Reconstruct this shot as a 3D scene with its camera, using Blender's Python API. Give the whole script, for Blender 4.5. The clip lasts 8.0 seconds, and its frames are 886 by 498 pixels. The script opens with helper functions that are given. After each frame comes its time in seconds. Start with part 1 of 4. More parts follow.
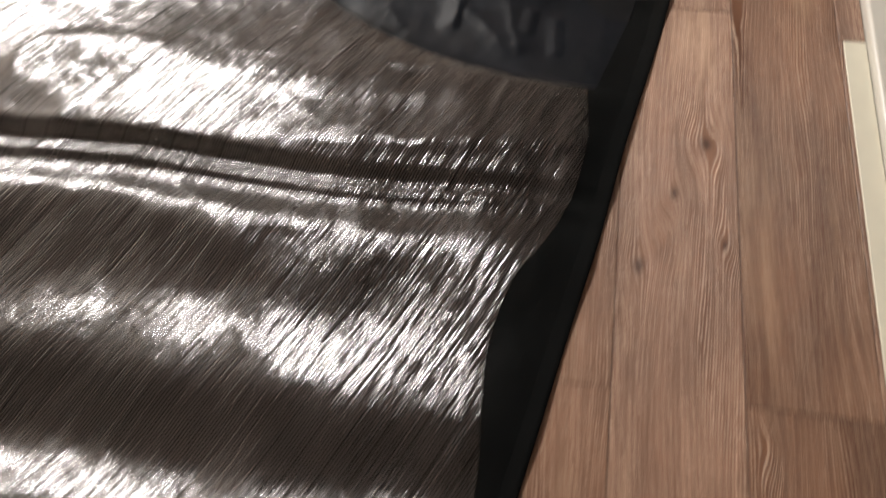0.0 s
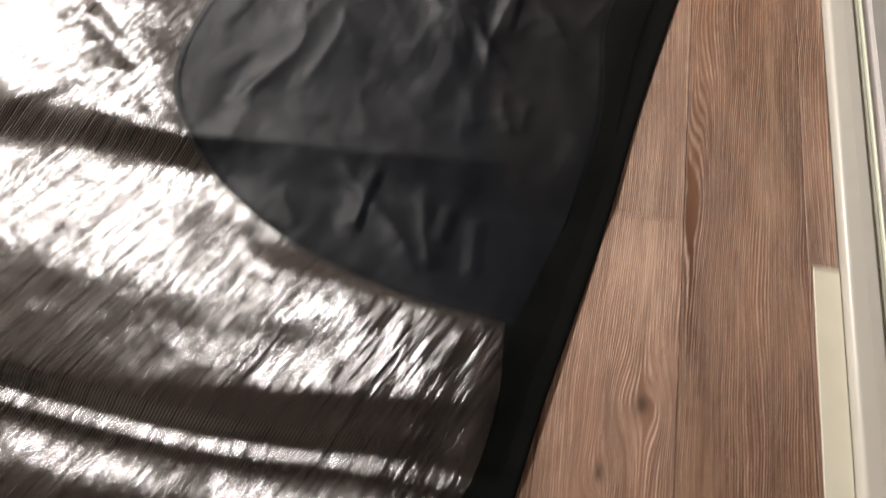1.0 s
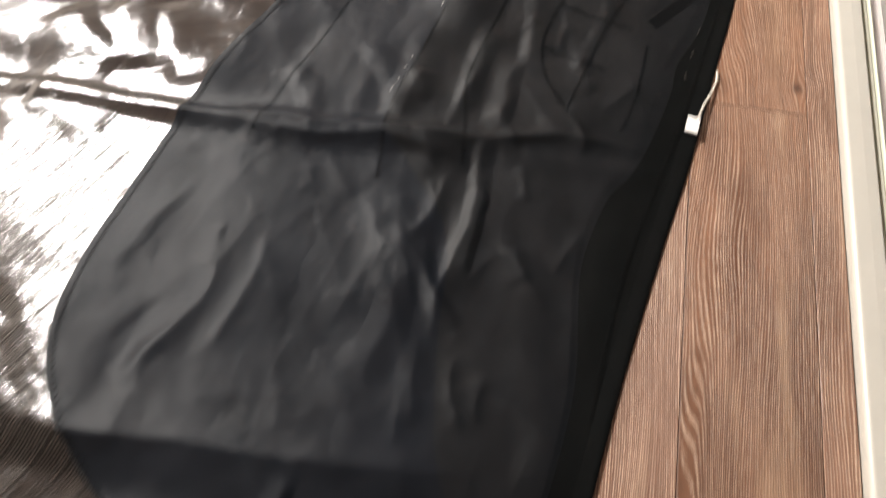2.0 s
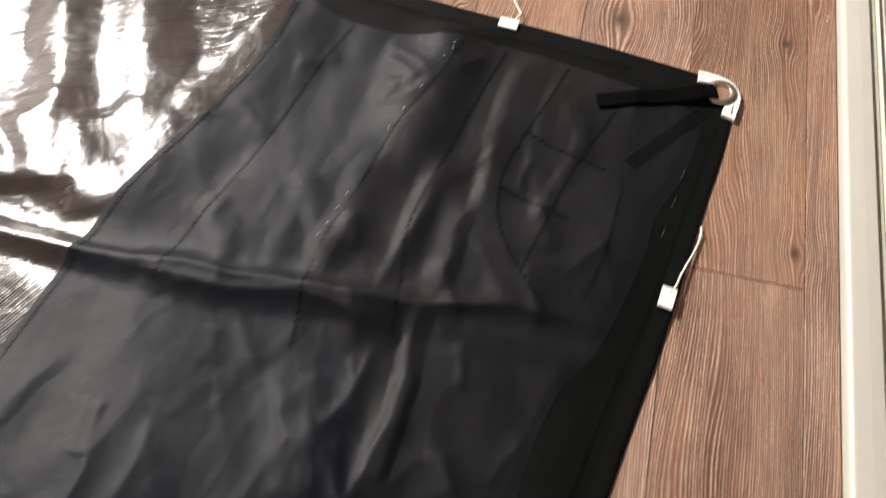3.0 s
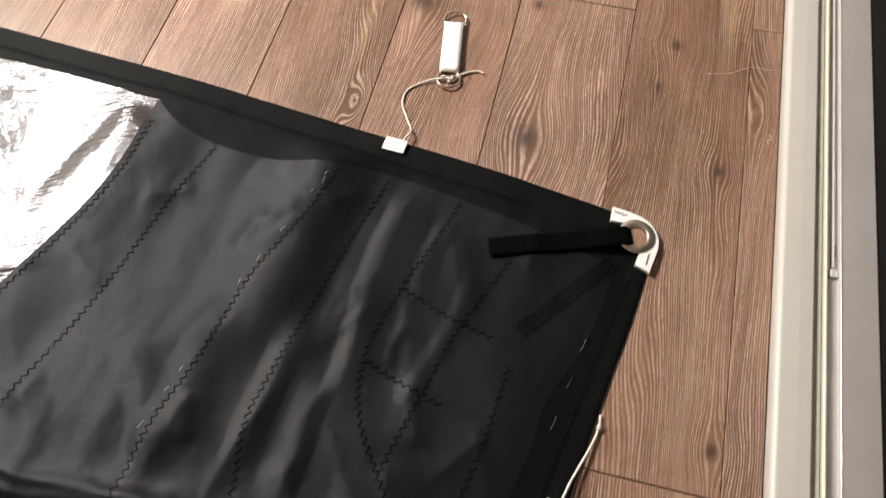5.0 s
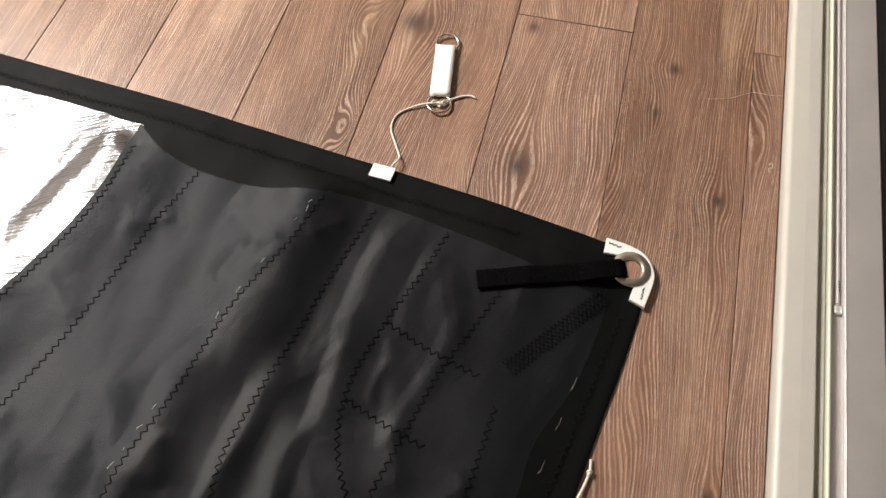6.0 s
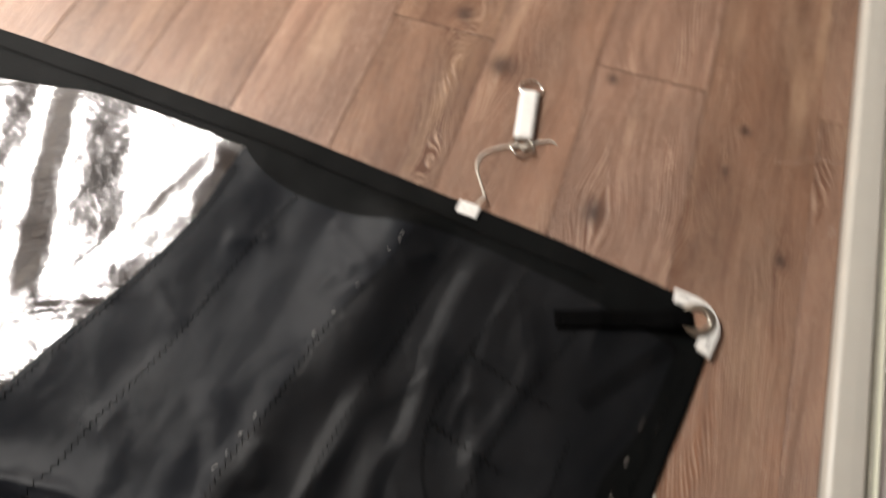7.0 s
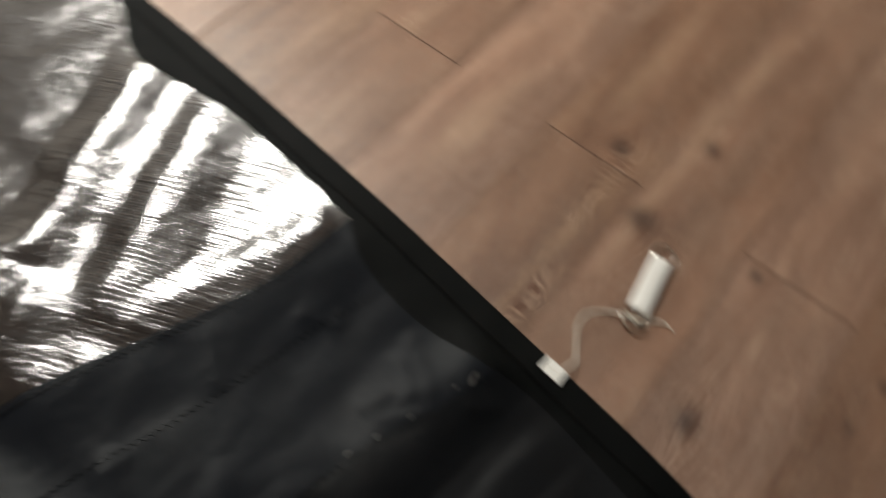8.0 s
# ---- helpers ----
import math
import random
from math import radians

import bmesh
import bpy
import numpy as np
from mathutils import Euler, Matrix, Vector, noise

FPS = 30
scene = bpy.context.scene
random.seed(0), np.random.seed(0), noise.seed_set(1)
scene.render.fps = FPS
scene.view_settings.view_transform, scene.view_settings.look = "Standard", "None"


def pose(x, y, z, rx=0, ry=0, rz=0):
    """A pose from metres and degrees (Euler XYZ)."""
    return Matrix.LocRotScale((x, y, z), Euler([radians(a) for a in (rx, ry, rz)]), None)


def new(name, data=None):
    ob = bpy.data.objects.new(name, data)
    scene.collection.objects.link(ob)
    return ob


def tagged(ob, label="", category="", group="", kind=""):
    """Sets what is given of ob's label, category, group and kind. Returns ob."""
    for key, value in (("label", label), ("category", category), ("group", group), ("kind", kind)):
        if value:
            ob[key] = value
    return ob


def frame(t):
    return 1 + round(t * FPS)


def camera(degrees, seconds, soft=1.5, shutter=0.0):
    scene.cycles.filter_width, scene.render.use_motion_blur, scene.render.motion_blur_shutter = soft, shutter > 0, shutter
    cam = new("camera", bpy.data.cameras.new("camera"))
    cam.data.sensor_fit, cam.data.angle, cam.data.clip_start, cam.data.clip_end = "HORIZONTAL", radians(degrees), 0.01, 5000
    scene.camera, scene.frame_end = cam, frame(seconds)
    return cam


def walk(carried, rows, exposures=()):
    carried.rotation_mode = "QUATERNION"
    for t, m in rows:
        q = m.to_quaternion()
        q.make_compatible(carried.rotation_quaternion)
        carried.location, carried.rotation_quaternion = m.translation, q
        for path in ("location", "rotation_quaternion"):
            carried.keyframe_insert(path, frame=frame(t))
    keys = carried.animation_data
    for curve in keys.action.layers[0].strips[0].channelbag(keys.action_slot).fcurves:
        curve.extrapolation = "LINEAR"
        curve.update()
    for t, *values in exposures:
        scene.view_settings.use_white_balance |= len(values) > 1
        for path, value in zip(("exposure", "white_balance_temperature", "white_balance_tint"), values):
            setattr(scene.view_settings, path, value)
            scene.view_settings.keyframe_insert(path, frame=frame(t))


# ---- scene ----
# A sail spread on a plank floor beside a sliding door, lit by one ceiling light at night.
cam = camera(63.81, 8.0, soft=1.4, shutter=0.85)
ROWS = [
    (0.0, -0.3346, -1.6949, 0.9675, 26.36, 2.07, 8.52),
    (0.2, -0.3178, -1.6040, 0.9610, 26.22, 1.81, 8.59),
    (0.4, -0.3018, -1.5147, 0.9554, 26.07, 1.52, 8.76),
    (0.6, -0.2873, -1.4288, 0.9518, 25.90, 1.13, 9.14),
    (0.8, -0.2734, -1.3445, 0.9507, 25.81, 0.74, 9.69),
    (1.0, -0.2575, -1.2570, 0.9523, 26.01, 0.67, 10.22),
    (1.2, -0.2389, -1.1631, 0.9558, 26.55, 1.12, 10.58),
    (1.4, -0.2242, -1.0657, 0.9574, 26.99, 1.60, 10.81),
    (1.6, -0.2246, -0.9692, 0.9512, 26.82, 1.86, 10.95),
    (1.8, -0.2341, -0.8750, 0.9406, 26.66, 1.36, 10.83),
    (2.0, -0.2449, -0.7885, 0.9271, 26.58, 0.99, 10.72),
    (2.2, -0.2451, -0.7073, 0.9138, 26.59, 0.44, 10.96),
    (2.4, -0.2390, -0.6391, 0.9043, 26.68, 0.17, 11.47),
    (2.6, -0.2282, -0.5821, 0.8973, 26.79, 0.17, 12.13),
    (2.8, -0.2133, -0.5318, 0.8913, 26.88, 0.36, 12.82),
    (3.0, -0.1951, -0.4839, 0.8845, 26.89, 0.66, 13.43),
    (3.2, -0.1744, -0.4339, 0.8753, 26.80, 0.98, 13.85),
    (3.4, -0.1520, -0.3776, 0.8620, 26.56, 1.24, 13.96),
    (3.6, -0.1328, -0.3250, 0.8491, 26.38, 1.36, 13.91),
    (3.8, -0.1199, -0.2862, 0.8413, 26.42, 1.40, 13.88),
    (4.0, -0.1094, -0.2565, 0.8376, 26.53, 1.41, 13.86),
    (4.2, -0.0986, -0.2318, 0.8370, 26.59, 1.45, 13.85),
    (4.4, -0.0893, -0.2112, 0.8381, 26.58, 1.47, 13.85),
    (4.6, -0.0842, -0.1947, 0.8389, 26.52, 1.38, 13.85),
    (4.8, -0.0826, -0.1810, 0.8393, 26.46, 1.22, 13.84),
    (5.0, -0.0799, -0.1682, 0.8401, 26.49, 1.11, 13.81),
    (5.2, -0.0730, -0.1546, 0.8413, 26.66, 1.15, 13.76),
    (5.4, -0.0661, -0.1418, 0.8367, 26.88, 1.24, 13.85),
    (5.6, -0.0610, -0.1314, 0.8289, 27.11, 1.38, 14.03),
    (5.8, -0.0591, -0.1249, 0.8222, 27.31, 1.53, 14.25),
    (6.0, -0.0615, -0.1240, 0.8209, 27.44, 1.66, 14.41),
    (6.2, -0.0696, -0.1303, 0.8292, 27.46, 1.70, 14.45),
    (6.4, -0.0847, -0.1455, 0.8515, 27.34, 1.57, 14.29),
    (6.6, -0.1101, -0.1639, 0.8792, 27.17, 1.05, 14.61),
    (6.8, -0.1416, -0.1697, 0.8990, 27.17, 0.31, 16.06),
    (6.9, -0.1553, -0.1618, 0.9043, 27.29, 0.06, 17.16),
    (7.0, -0.1654, -0.1434, 0.9056, 27.52, -0.01, 18.48),
    (7.1, -0.1712, -0.1122, 0.9017, 27.91, 0.34, 20.07),
    (7.2, -0.1726, -0.0747, 0.8944, 28.19, 0.75, 21.61),
    (7.3, -0.1695, -0.0372, 0.8857, 28.10, 0.85, 22.81),
    (7.4, -0.1667, -0.0039, 0.8775, 27.84, 0.69, 23.95),
    (7.5, -0.1691, 0.0215, 0.8718, 27.61, 0.31, 25.33),
    (7.6, -0.1818, 0.0350, 0.8706, 27.61, -0.24, 27.24),
    (7.7, -0.2002, 0.0379, 0.8737, 27.63, -1.16, 29.52),
    (7.8, -0.2229, 0.0319, 0.8803, 27.58, -2.32, 32.12),
    (7.9, -0.2486, 0.0185, 0.8893, 27.40, -3.58, 34.98),
    (8.0, -0.2825, 0.0049, 0.8997, 27.94, -4.54, 38.63),
]
EXPOSURES = [(0.0, 0.4, 6500, 10), (0.5, 0.4, 6500, 10), (1.0, 0.35, 6500, 10), (1.5, 0.38, 6500, 10), (2.0, 0.76, 6500, 10), (3.5, 0.58, 6500, 10), (4.0, 0.60, 6500, 10), (4.5, 0.42, 6500, 10), (5.0, 0.26, 6500, 10), (6.5, 0.13, 6500, 10), (7.0, -0.12, 6500, 10), (7.5, -0.38, 6500, 8), (8.0, -0.82, 6500, 4)]
walk(cam, [(r[0], pose(*r[1:])) for r in ROWS], EXPOSURES)

# ---- world and light ----
CEILING = 2.5
world = bpy.data.worlds.new("night")
scene.world = world
world.use_nodes = True
world.node_tree.nodes["Background"].inputs["Color"].default_value = (0.004, 0.005, 0.008, 1)
world.node_tree.nodes["Background"].inputs["Strength"].default_value = 1.0
LAMPS = [(-2.75, 1.25, 0.90, 278.0)]
for lx, ly, wide, power in LAMPS:
    lamp_data = bpy.data.lights.new("ceiling_lamp", "AREA")
    lamp_data.shape, lamp_data.size, lamp_data.energy = "DISK", wide, power
    lamp_data.color = (1.0, 0.955, 0.90)
    lamp_ob = new("ceiling_lamp", lamp_data)
    lamp_ob.matrix_world = pose(lx, ly, CEILING - 0.085)


# ---- small tools ----
def part(name, bm, material, parent=None, label="", smooth=False):
    me = bpy.data.meshes.new(name)
    bm.to_mesh(me)
    bm.free()
    me.materials.append(material)
    if smooth:
        me.polygons.foreach_set("use_smooth", [True] * len(me.polygons))
    ob = new(name, me)
    ob.parent = parent
    return tagged(ob, label)


def raw_part(name, verts, faces, material, parent=None, label="", smooth=True):
    me = bpy.data.meshes.new(name)
    me.from_pydata(verts, [], faces)
    me.materials.append(material)
    if smooth:
        me.polygons.foreach_set("use_smooth", [True] * len(me.polygons))
    me.update()
    ob = new(name, me)
    ob.parent = parent
    return tagged(ob, label)


def box_bm(x0, x1, y0, y1, z0, z1, bevel=0.0, segments=2):
    bm = bmesh.new()
    bmesh.ops.create_cube(bm, size=1.0)
    bmesh.ops.scale(bm, vec=(x1 - x0, y1 - y0, z1 - z0), verts=bm.verts)
    bmesh.ops.translate(bm, vec=((x0 + x1) / 2, (y0 + y1) / 2, (z0 + z1) / 2), verts=bm.verts)
    if bevel:
        bmesh.ops.bevel(bm, geom=bm.edges[:], offset=bevel, segments=segments, affect="EDGES", profile=0.6)
    return bm


def spline(points, per=12):
    """A smooth curve through the points (Catmull-Rom)."""
    p = np.array(points, float)
    p = np.vstack([2 * p[0] - p[1], p, 2 * p[-1] - p[-2]])
    t = np.linspace(0, 1, per, endpoint=False)[:, None]
    out = []
    for a, b, c, d in zip(p, p[1:], p[2:], p[3:]):
        out.append(0.5 * (2 * b + (c - a) * t + (2 * a - 5 * b + 4 * c - d) * t**2 + (3 * b - a - 3 * c + d) * t**3))
    return np.vstack(out + [p[-2][None]])


def x_of_y(points):
    """A boundary as x over y."""
    s = spline(points)
    s = s[np.argsort(s[:, 1])]
    return lambda y: np.interp(y, s[:, 1], s[:, 0])


def y_of_x(points):
    s = spline(points)
    s = s[np.argsort(s[:, 0])]
    return lambda x: np.interp(x, s[:, 0], s[:, 1])


def smooth01(v):
    v = np.clip(v, 0, 1)
    return v * v * (3 - 2 * v)


def lattice(i, j, seed):
    h = np.sin(i * 127.1 + j * 311.7 + seed * 74.7) * 43758.5453
    return h - np.floor(h)


def wave_noise(x, y, seed=0):
    """Smooth noise from -1 to 1, one cell to the unit."""
    i, j = np.floor(x), np.floor(y)
    u, v = smooth01(x - i), smooth01(y - j)
    a, b = lattice(i, j, seed), lattice(i + 1, j, seed)
    c, d = lattice(i, j + 1, seed), lattice(i + 1, j + 1, seed)
    return 2 * ((a * (1 - u) + b * u) * (1 - v) + (c * (1 - u) + d * u) * v) - 1


def tube(points, radius, sides=6):
    """Vertices and faces of a cord through 3D points, with closed ends."""
    p = np.array(points, float)
    d = np.gradient(p, axis=0)
    d /= np.linalg.norm(d, axis=1)[:, None] + 1e-9
    up = np.array([0.0, 0.0, 1.0])
    verts, faces = [], []
    for k, (q, t) in enumerate(zip(p, d)):
        side = np.cross(t, up)
        side = side / (np.linalg.norm(side) + 1e-9) if np.linalg.norm(side) > 1e-4 else np.array([1.0, 0, 0])
        high = np.cross(side, t)
        for s in range(sides):
            a = 2 * math.pi * s / sides
            verts.append(tuple(q + radius * (math.cos(a) * side + math.sin(a) * high)))
    for k in range(len(p) - 1):
        for s in range(sides):
            a, b = k * sides + s, k * sides + (s + 1) % sides
            faces.append((a, b, b + sides, a + sides))
    faces.append(tuple(range(sides))[::-1])
    faces.append(tuple(range((len(p) - 1) * sides, len(p) * sides)))
    return verts, faces


def torus_bm(major, minor, sides=40, tube_sides=10):
    bm = bmesh.new()
    rings = []
    for a in range(sides):
        t = 2 * math.pi * a / sides
        rings.append([bm.verts.new(((major + minor * math.cos(u)) * math.cos(t), (major + minor * math.cos(u)) * math.sin(t), minor * math.sin(u)))
                      for u in (2 * math.pi * b / tube_sides for b in range(tube_sides))])
    for a in range(sides):
        for b in range(tube_sides):
            bm.faces.new((rings[a][b], rings[(a + 1) % sides][b], rings[(a + 1) % sides][(b + 1) % tube_sides], rings[a][(b + 1) % tube_sides]))
    return bm


# ---- materials ----
def material(name):
    m = bpy.data.materials.new(name)
    m.use_nodes = True
    return m, m.node_tree.nodes, m.node_tree.links, m.node_tree.nodes["Principled BSDF"]


class Graph:
    """Short calls for node arithmetic."""

    def __init__(self, mat):
        self.n, self.l = mat.node_tree.nodes, mat.node_tree.links

    def put(self, socket, value):
        if hasattr(value, "is_linked"):
            self.l.new(value, socket)
        else:
            socket.default_value = value

    def math(self, op, a, b=0.0, c=0.0, clamp=False):
        k = self.n.new("ShaderNodeMath")
        k.operation, k.use_clamp = op, clamp
        for s, v in zip(k.inputs, (a, b, c)):
            self.put(s, v)
        return k.outputs[0]

    def noise(self, vector, scale, detail=3.0, rough=0.55):
        k = self.n.new("ShaderNodeTexNoise")
        k.inputs["Scale"].default_value, k.inputs["Detail"].default_value, k.inputs["Roughness"].default_value = scale, detail, rough
        self.put(k.inputs["Vector"], vector)
        return k.outputs["Fac"]

    def vec(self, x, y, z=0.0):
        k = self.n.new("ShaderNodeCombineXYZ")
        for s, v in zip(k.inputs, (x, y, z)):
            self.put(s, v)
        return k.outputs[0]

    def place(self):
        k = self.n.new("ShaderNodeNewGeometry")
        s = self.n.new("ShaderNodeSeparateXYZ")
        self.l.new(k.outputs["Position"], s.inputs[0])
        return s.outputs[0], s.outputs[1], s.outputs[2]

    def ramp(self, v, lo, hi):
        k = self.n.new("ShaderNodeMapRange")
        k.interpolation_type = "SMOOTHSTEP"
        for s, w in zip(k.inputs, (v, lo, hi, 0.0, 1.0)):
            self.put(s, w)
        return k.outputs[0]

    def mix(self, f, a, b):
        k = self.n.new("ShaderNodeMix")
        k.data_type = "RGBA"
        self.put(k.inputs["Factor"], f)
        cols = [s for s in k.inputs if s.type == "RGBA"]
        self.put(cols[0], a if hasattr(a, "is_linked") else (*a, 1))
        self.put(cols[1], b if hasattr(b, "is_linked") else (*b, 1))
        return [s for s in k.outputs if s.type == "RGBA"][0]

    def bump(self, height, distance, strength=1.0):
        k = self.n.new("ShaderNodeBump")
        k.inputs["Strength"].default_value, k.inputs["Distance"].default_value = strength, distance
        self.put(k.inputs["Height"], height)
        return k.outputs[0]


def plain(name, color, rough=0.5, metal=0.0, grain=0.15, scale=60.0, bump=0.0, spec=0.5):
    """A painted, cast or moulded surface with a little mottling and relief."""
    m, n, l, b = material(name)
    g = Graph(m)
    x, y, z = g.place()
    p = g.vec(x, y, z)
    f = g.noise(p, scale, 4.0)
    s = g.noise(p, scale / 12, 2.0)
    t = g.math("ADD", g.math("MULTIPLY", f, 0.6), g.math("MULTIPLY", s, 0.4))
    l.new(g.mix(g.ramp(t, 0.3, 0.7), tuple(c * (1 - grain) for c in color), tuple(min(1, c * (1 + grain)) for c in color)), b.inputs["Base Color"])
    b.inputs["Roughness"].default_value, b.inputs["Metallic"].default_value = rough, metal
    b.inputs["Specular IOR Level"].default_value = spec
    if bump:
        l.new(g.bump(f, bump), b.inputs["Normal"])
    return m


KNOTS = [(-0.047, -0.985, 0.011, 0.016), (-0.097, -1.083, 0.007, 0.014), (-0.148, -1.215, 0.010, 0.017), (-0.022, -1.166, 0.005, 0.010),
         (-0.123, 0.433, 0.022, 0.03), (0.147, 0.438, 0.010, 0.013), (0.165, 0.053, 0.009, 0.012), (0.069, 0.653, 0.011, 0.012),
         (-0.15, 0.69, 0.012, 0.016), (-0.309, 0.851, 0.016, 0.022), (0.055, 1.047, 0.014, 0.02), (-0.425, 0.752, 0.02, 0.025),
         (0.05, 0.567, 0.006, 0.012), (-0.33, 0.66, 0.03, 0.03)]


# Whorls that the grain runs round: centre, half width, half length.
WHORLS = [(0.024, 0.435, 0.024, 0.085), (-0.372, 0.441, 0.022, 0.050), (-0.386, 0.660, 0.026, 0.110), (0.026, -0.640, 0.024, 0.15),
          (0.022, -0.880, 0.018, 0.12), (0.034, -1.455, 0.016, 0.045), (0.208, 0.545, 0.018, 0.10), (-0.105, -1.160, 0.020, 0.050), (0.166, 0.30, 0.018, 0.07)]


def wood():
    """Limed oak plank: brown ground, pale open grain along y that swings round the knots."""
    m, n, l, b = material("limed_oak")
    g = Graph(m)
    x, y, z = g.place()
    info = n.new("ShaderNodeObjectInfo").outputs["Random"]
    ox, oy = g.math("MULTIPLY", info, 37.0), g.math("MULTIPLY", info, 91.0)
    knot = halo = swing = None
    for kx, ky, rx, ry in KNOTS:
        dx, dy = g.math("SUBTRACT", x, kx), g.math("SUBTRACT", y, ky)
        ex, ey = g.math("DIVIDE", dx, rx), g.math("DIVIDE", dy, ry)
        q = g.math("ADD", g.math("MULTIPLY", ex, ex), g.math("MULTIPLY", ey, ey))
        core = g.math("POWER", 2.718, g.math("MULTIPLY", q, -1.5))
        wide = g.math("POWER", 2.718, g.math("MULTIPLY", q, -0.10))
        turn = g.math("MULTIPLY", g.math("MULTIPLY", wide, dx), 0.75)
        knot = core if knot is None else g.math("ADD", knot, core)
        halo = wide if halo is None else g.math("ADD", halo, wide)
        swing = turn if swing is None else g.math("ADD", swing, turn)
    for kx, ky, rx, ry in WHORLS:
        ex, ey = g.math("DIVIDE", g.math("SUBTRACT", x, kx), rx), g.math("DIVIDE", g.math("SUBTRACT", y, ky), ry)
        q = g.math("ADD", g.math("MULTIPLY", ex, ex), g.math("MULTIPLY", ey, ey))
        swing = g.math("ADD", swing, g.math("MULTIPLY", g.math("POWER", 2.718, g.math("MULTIPLY", q, -1.0)), rx * 0.85))
    px, py = g.math("ADD", x, ox), g.math("ADD", y, oy)
    swell = g.noise(g.vec(g.math("MULTIPLY", px, 7.0), g.math("MULTIPLY", py, 1.3), info), 1.0, 2.0, 0.5)
    fine_warp = g.noise(g.vec(g.math("MULTIPLY", px, 40.0), g.math("MULTIPLY", py, 9.0), info), 1.0, 2.0, 0.5)
    field = g.math("ADD", g.math("SUBTRACT", px, swing), g.math("ADD", g.math("MULTIPLY", swell, 0.085), g.math("MULTIPLY", fine_warp, 0.0030)))
    ring = g.math("SINE", g.math("MULTIPLY", field, 2 * math.pi / 0.0034))
    ring_b = g.math("SINE", g.math("MULTIPLY", field, 2 * math.pi / 0.0092))
    broken = g.noise(g.vec(g.math("MULTIPLY", field, 900.0), g.math("MULTIPLY", py, 26.0)), 1.0, 5.0, 0.75)
    lines = g.ramp(g.math("ADD", g.math("ADD", g.math("MULTIPLY", ring, 1.15), g.math("MULTIPLY", ring_b, 0.40)), g.math("MULTIPLY", g.math("SUBTRACT", broken, 0.5), 7.0)), -0.35, 1.35)
    fleck = g.noise(g.vec(g.math("MULTIPLY", px, 1000.0), g.math("MULTIPLY", py, 130.0)), 1.0, 3.0, 0.65)
    lines = g.math("MULTIPLY", lines, g.math("ADD", 0.52, g.math("MULTIPLY", g.ramp(fleck, 0.38, 0.56), 0.48)))
    pores = g.noise(g.vec(g.math("MULTIPLY", px, 900.0), g.math("MULTIPLY", py, 40.0)), 1.0, 2.0, 0.6)
    cloud = g.noise(g.vec(g.math("MULTIPLY", px, 9.0), g.math("MULTIPLY", py, 2.2), info), 1.0, 3.0, 0.6)
    patch = g.noise(g.vec(g.math("MULTIPLY", px, 22.0), g.math("MULTIPLY", py, 3.0), 3.0), 1.0, 3.0, 0.6)
    lines = g.math("MULTIPLY", lines, g.math("ADD", 0.5, g.math("MULTIPLY", g.ramp(patch, 0.3, 0.65), 0.5)))
    ground = g.mix(g.ramp(cloud, 0.3, 0.72), (0.112, 0.050, 0.029), (0.285, 0.147, 0.090))
    pale = g.mix(g.ramp(pores, 0.35, 0.65), (0.50, 0.325, 0.218), (0.72, 0.520, 0.375))
    color = g.mix(g.math("MULTIPLY", lines, 0.95), ground, pale)
    color = g.mix(g.math("MULTIPLY", g.ramp(pores, 0.50, 0.68), 0.55), color, (0.12, 0.062, 0.038))
    vein = g.noise(g.vec(g.math("MULTIPLY", field, 95.0), g.math("MULTIPLY", py, 3.0), info), 1.0, 3.0, 0.65)
    color = g.mix(g.math("MULTIPLY", g.ramp(vein, 0.47, 0.70), 0.66), color, (0.16, 0.080, 0.048))
    bleach = g.noise(g.vec(g.math("MULTIPLY", px, 16.0), g.math("MULTIPLY", py, 2.0), 7.0), 1.0, 3.0, 0.6)
    color = g.mix(g.math("MULTIPLY", g.ramp(bleach, 0.52, 0.75), 0.45), color, (0.53, 0.355, 0.228))
    heart = g.noise(g.vec(g.math("MULTIPLY", field, 38.0), g.math("MULTIPLY", py, 5.5), info), 1.0, 4.0, 0.7)
    color = g.mix(g.math("MULTIPLY", g.ramp(heart, 0.50, 0.72), 0.50), color, (0.130, 0.064, 0.039))
    color = g.mix(g.math("MULTIPLY", halo, 0.16, clamp=True), color, (0.17, 0.09, 0.06))
    color = g.mix(g.math("MULTIPLY", knot, g.math("ADD", 0.35, g.math("MULTIPLY", broken, 1.1)), clamp=True), color, (0.055, 0.031, 0.023))
    tone = n.new("ShaderNodeHueSaturation")
    l.new(color, tone.inputs["Color"])
    row = g.math("FRACT", g.math("ADD", g.math("MULTIPLY", g.math("FLOOR", g.math("DIVIDE", x, 0.18)), 0.37), 0.35))
    shade = g.math("ADD", g.math("MULTIPLY", row, 0.42), g.math("MULTIPLY", g.math("FRACT", g.math("MULTIPLY", info, 17.3)), 0.10))
    l.new(g.math("ADD", 0.75, shade), tone.inputs["Value"])
    l.new(g.math("SUBTRACT", 1.06, g.math("MULTIPLY", row, 0.16)), tone.inputs["Saturation"])
    l.new(tone.outputs[0], b.inputs["Base Color"])
    l.new(g.math("ADD", 0.36, g.math("MULTIPLY", lines, 0.12)), b.inputs["Roughness"])
    b.inputs["Specular IOR Level"].default_value = 0.52
    l.new(g.bump(g.math("SUBTRACT", lines, g.math("MULTIPLY", pores, 0.6)), 0.0006, 0.8), b.inputs["Normal"])
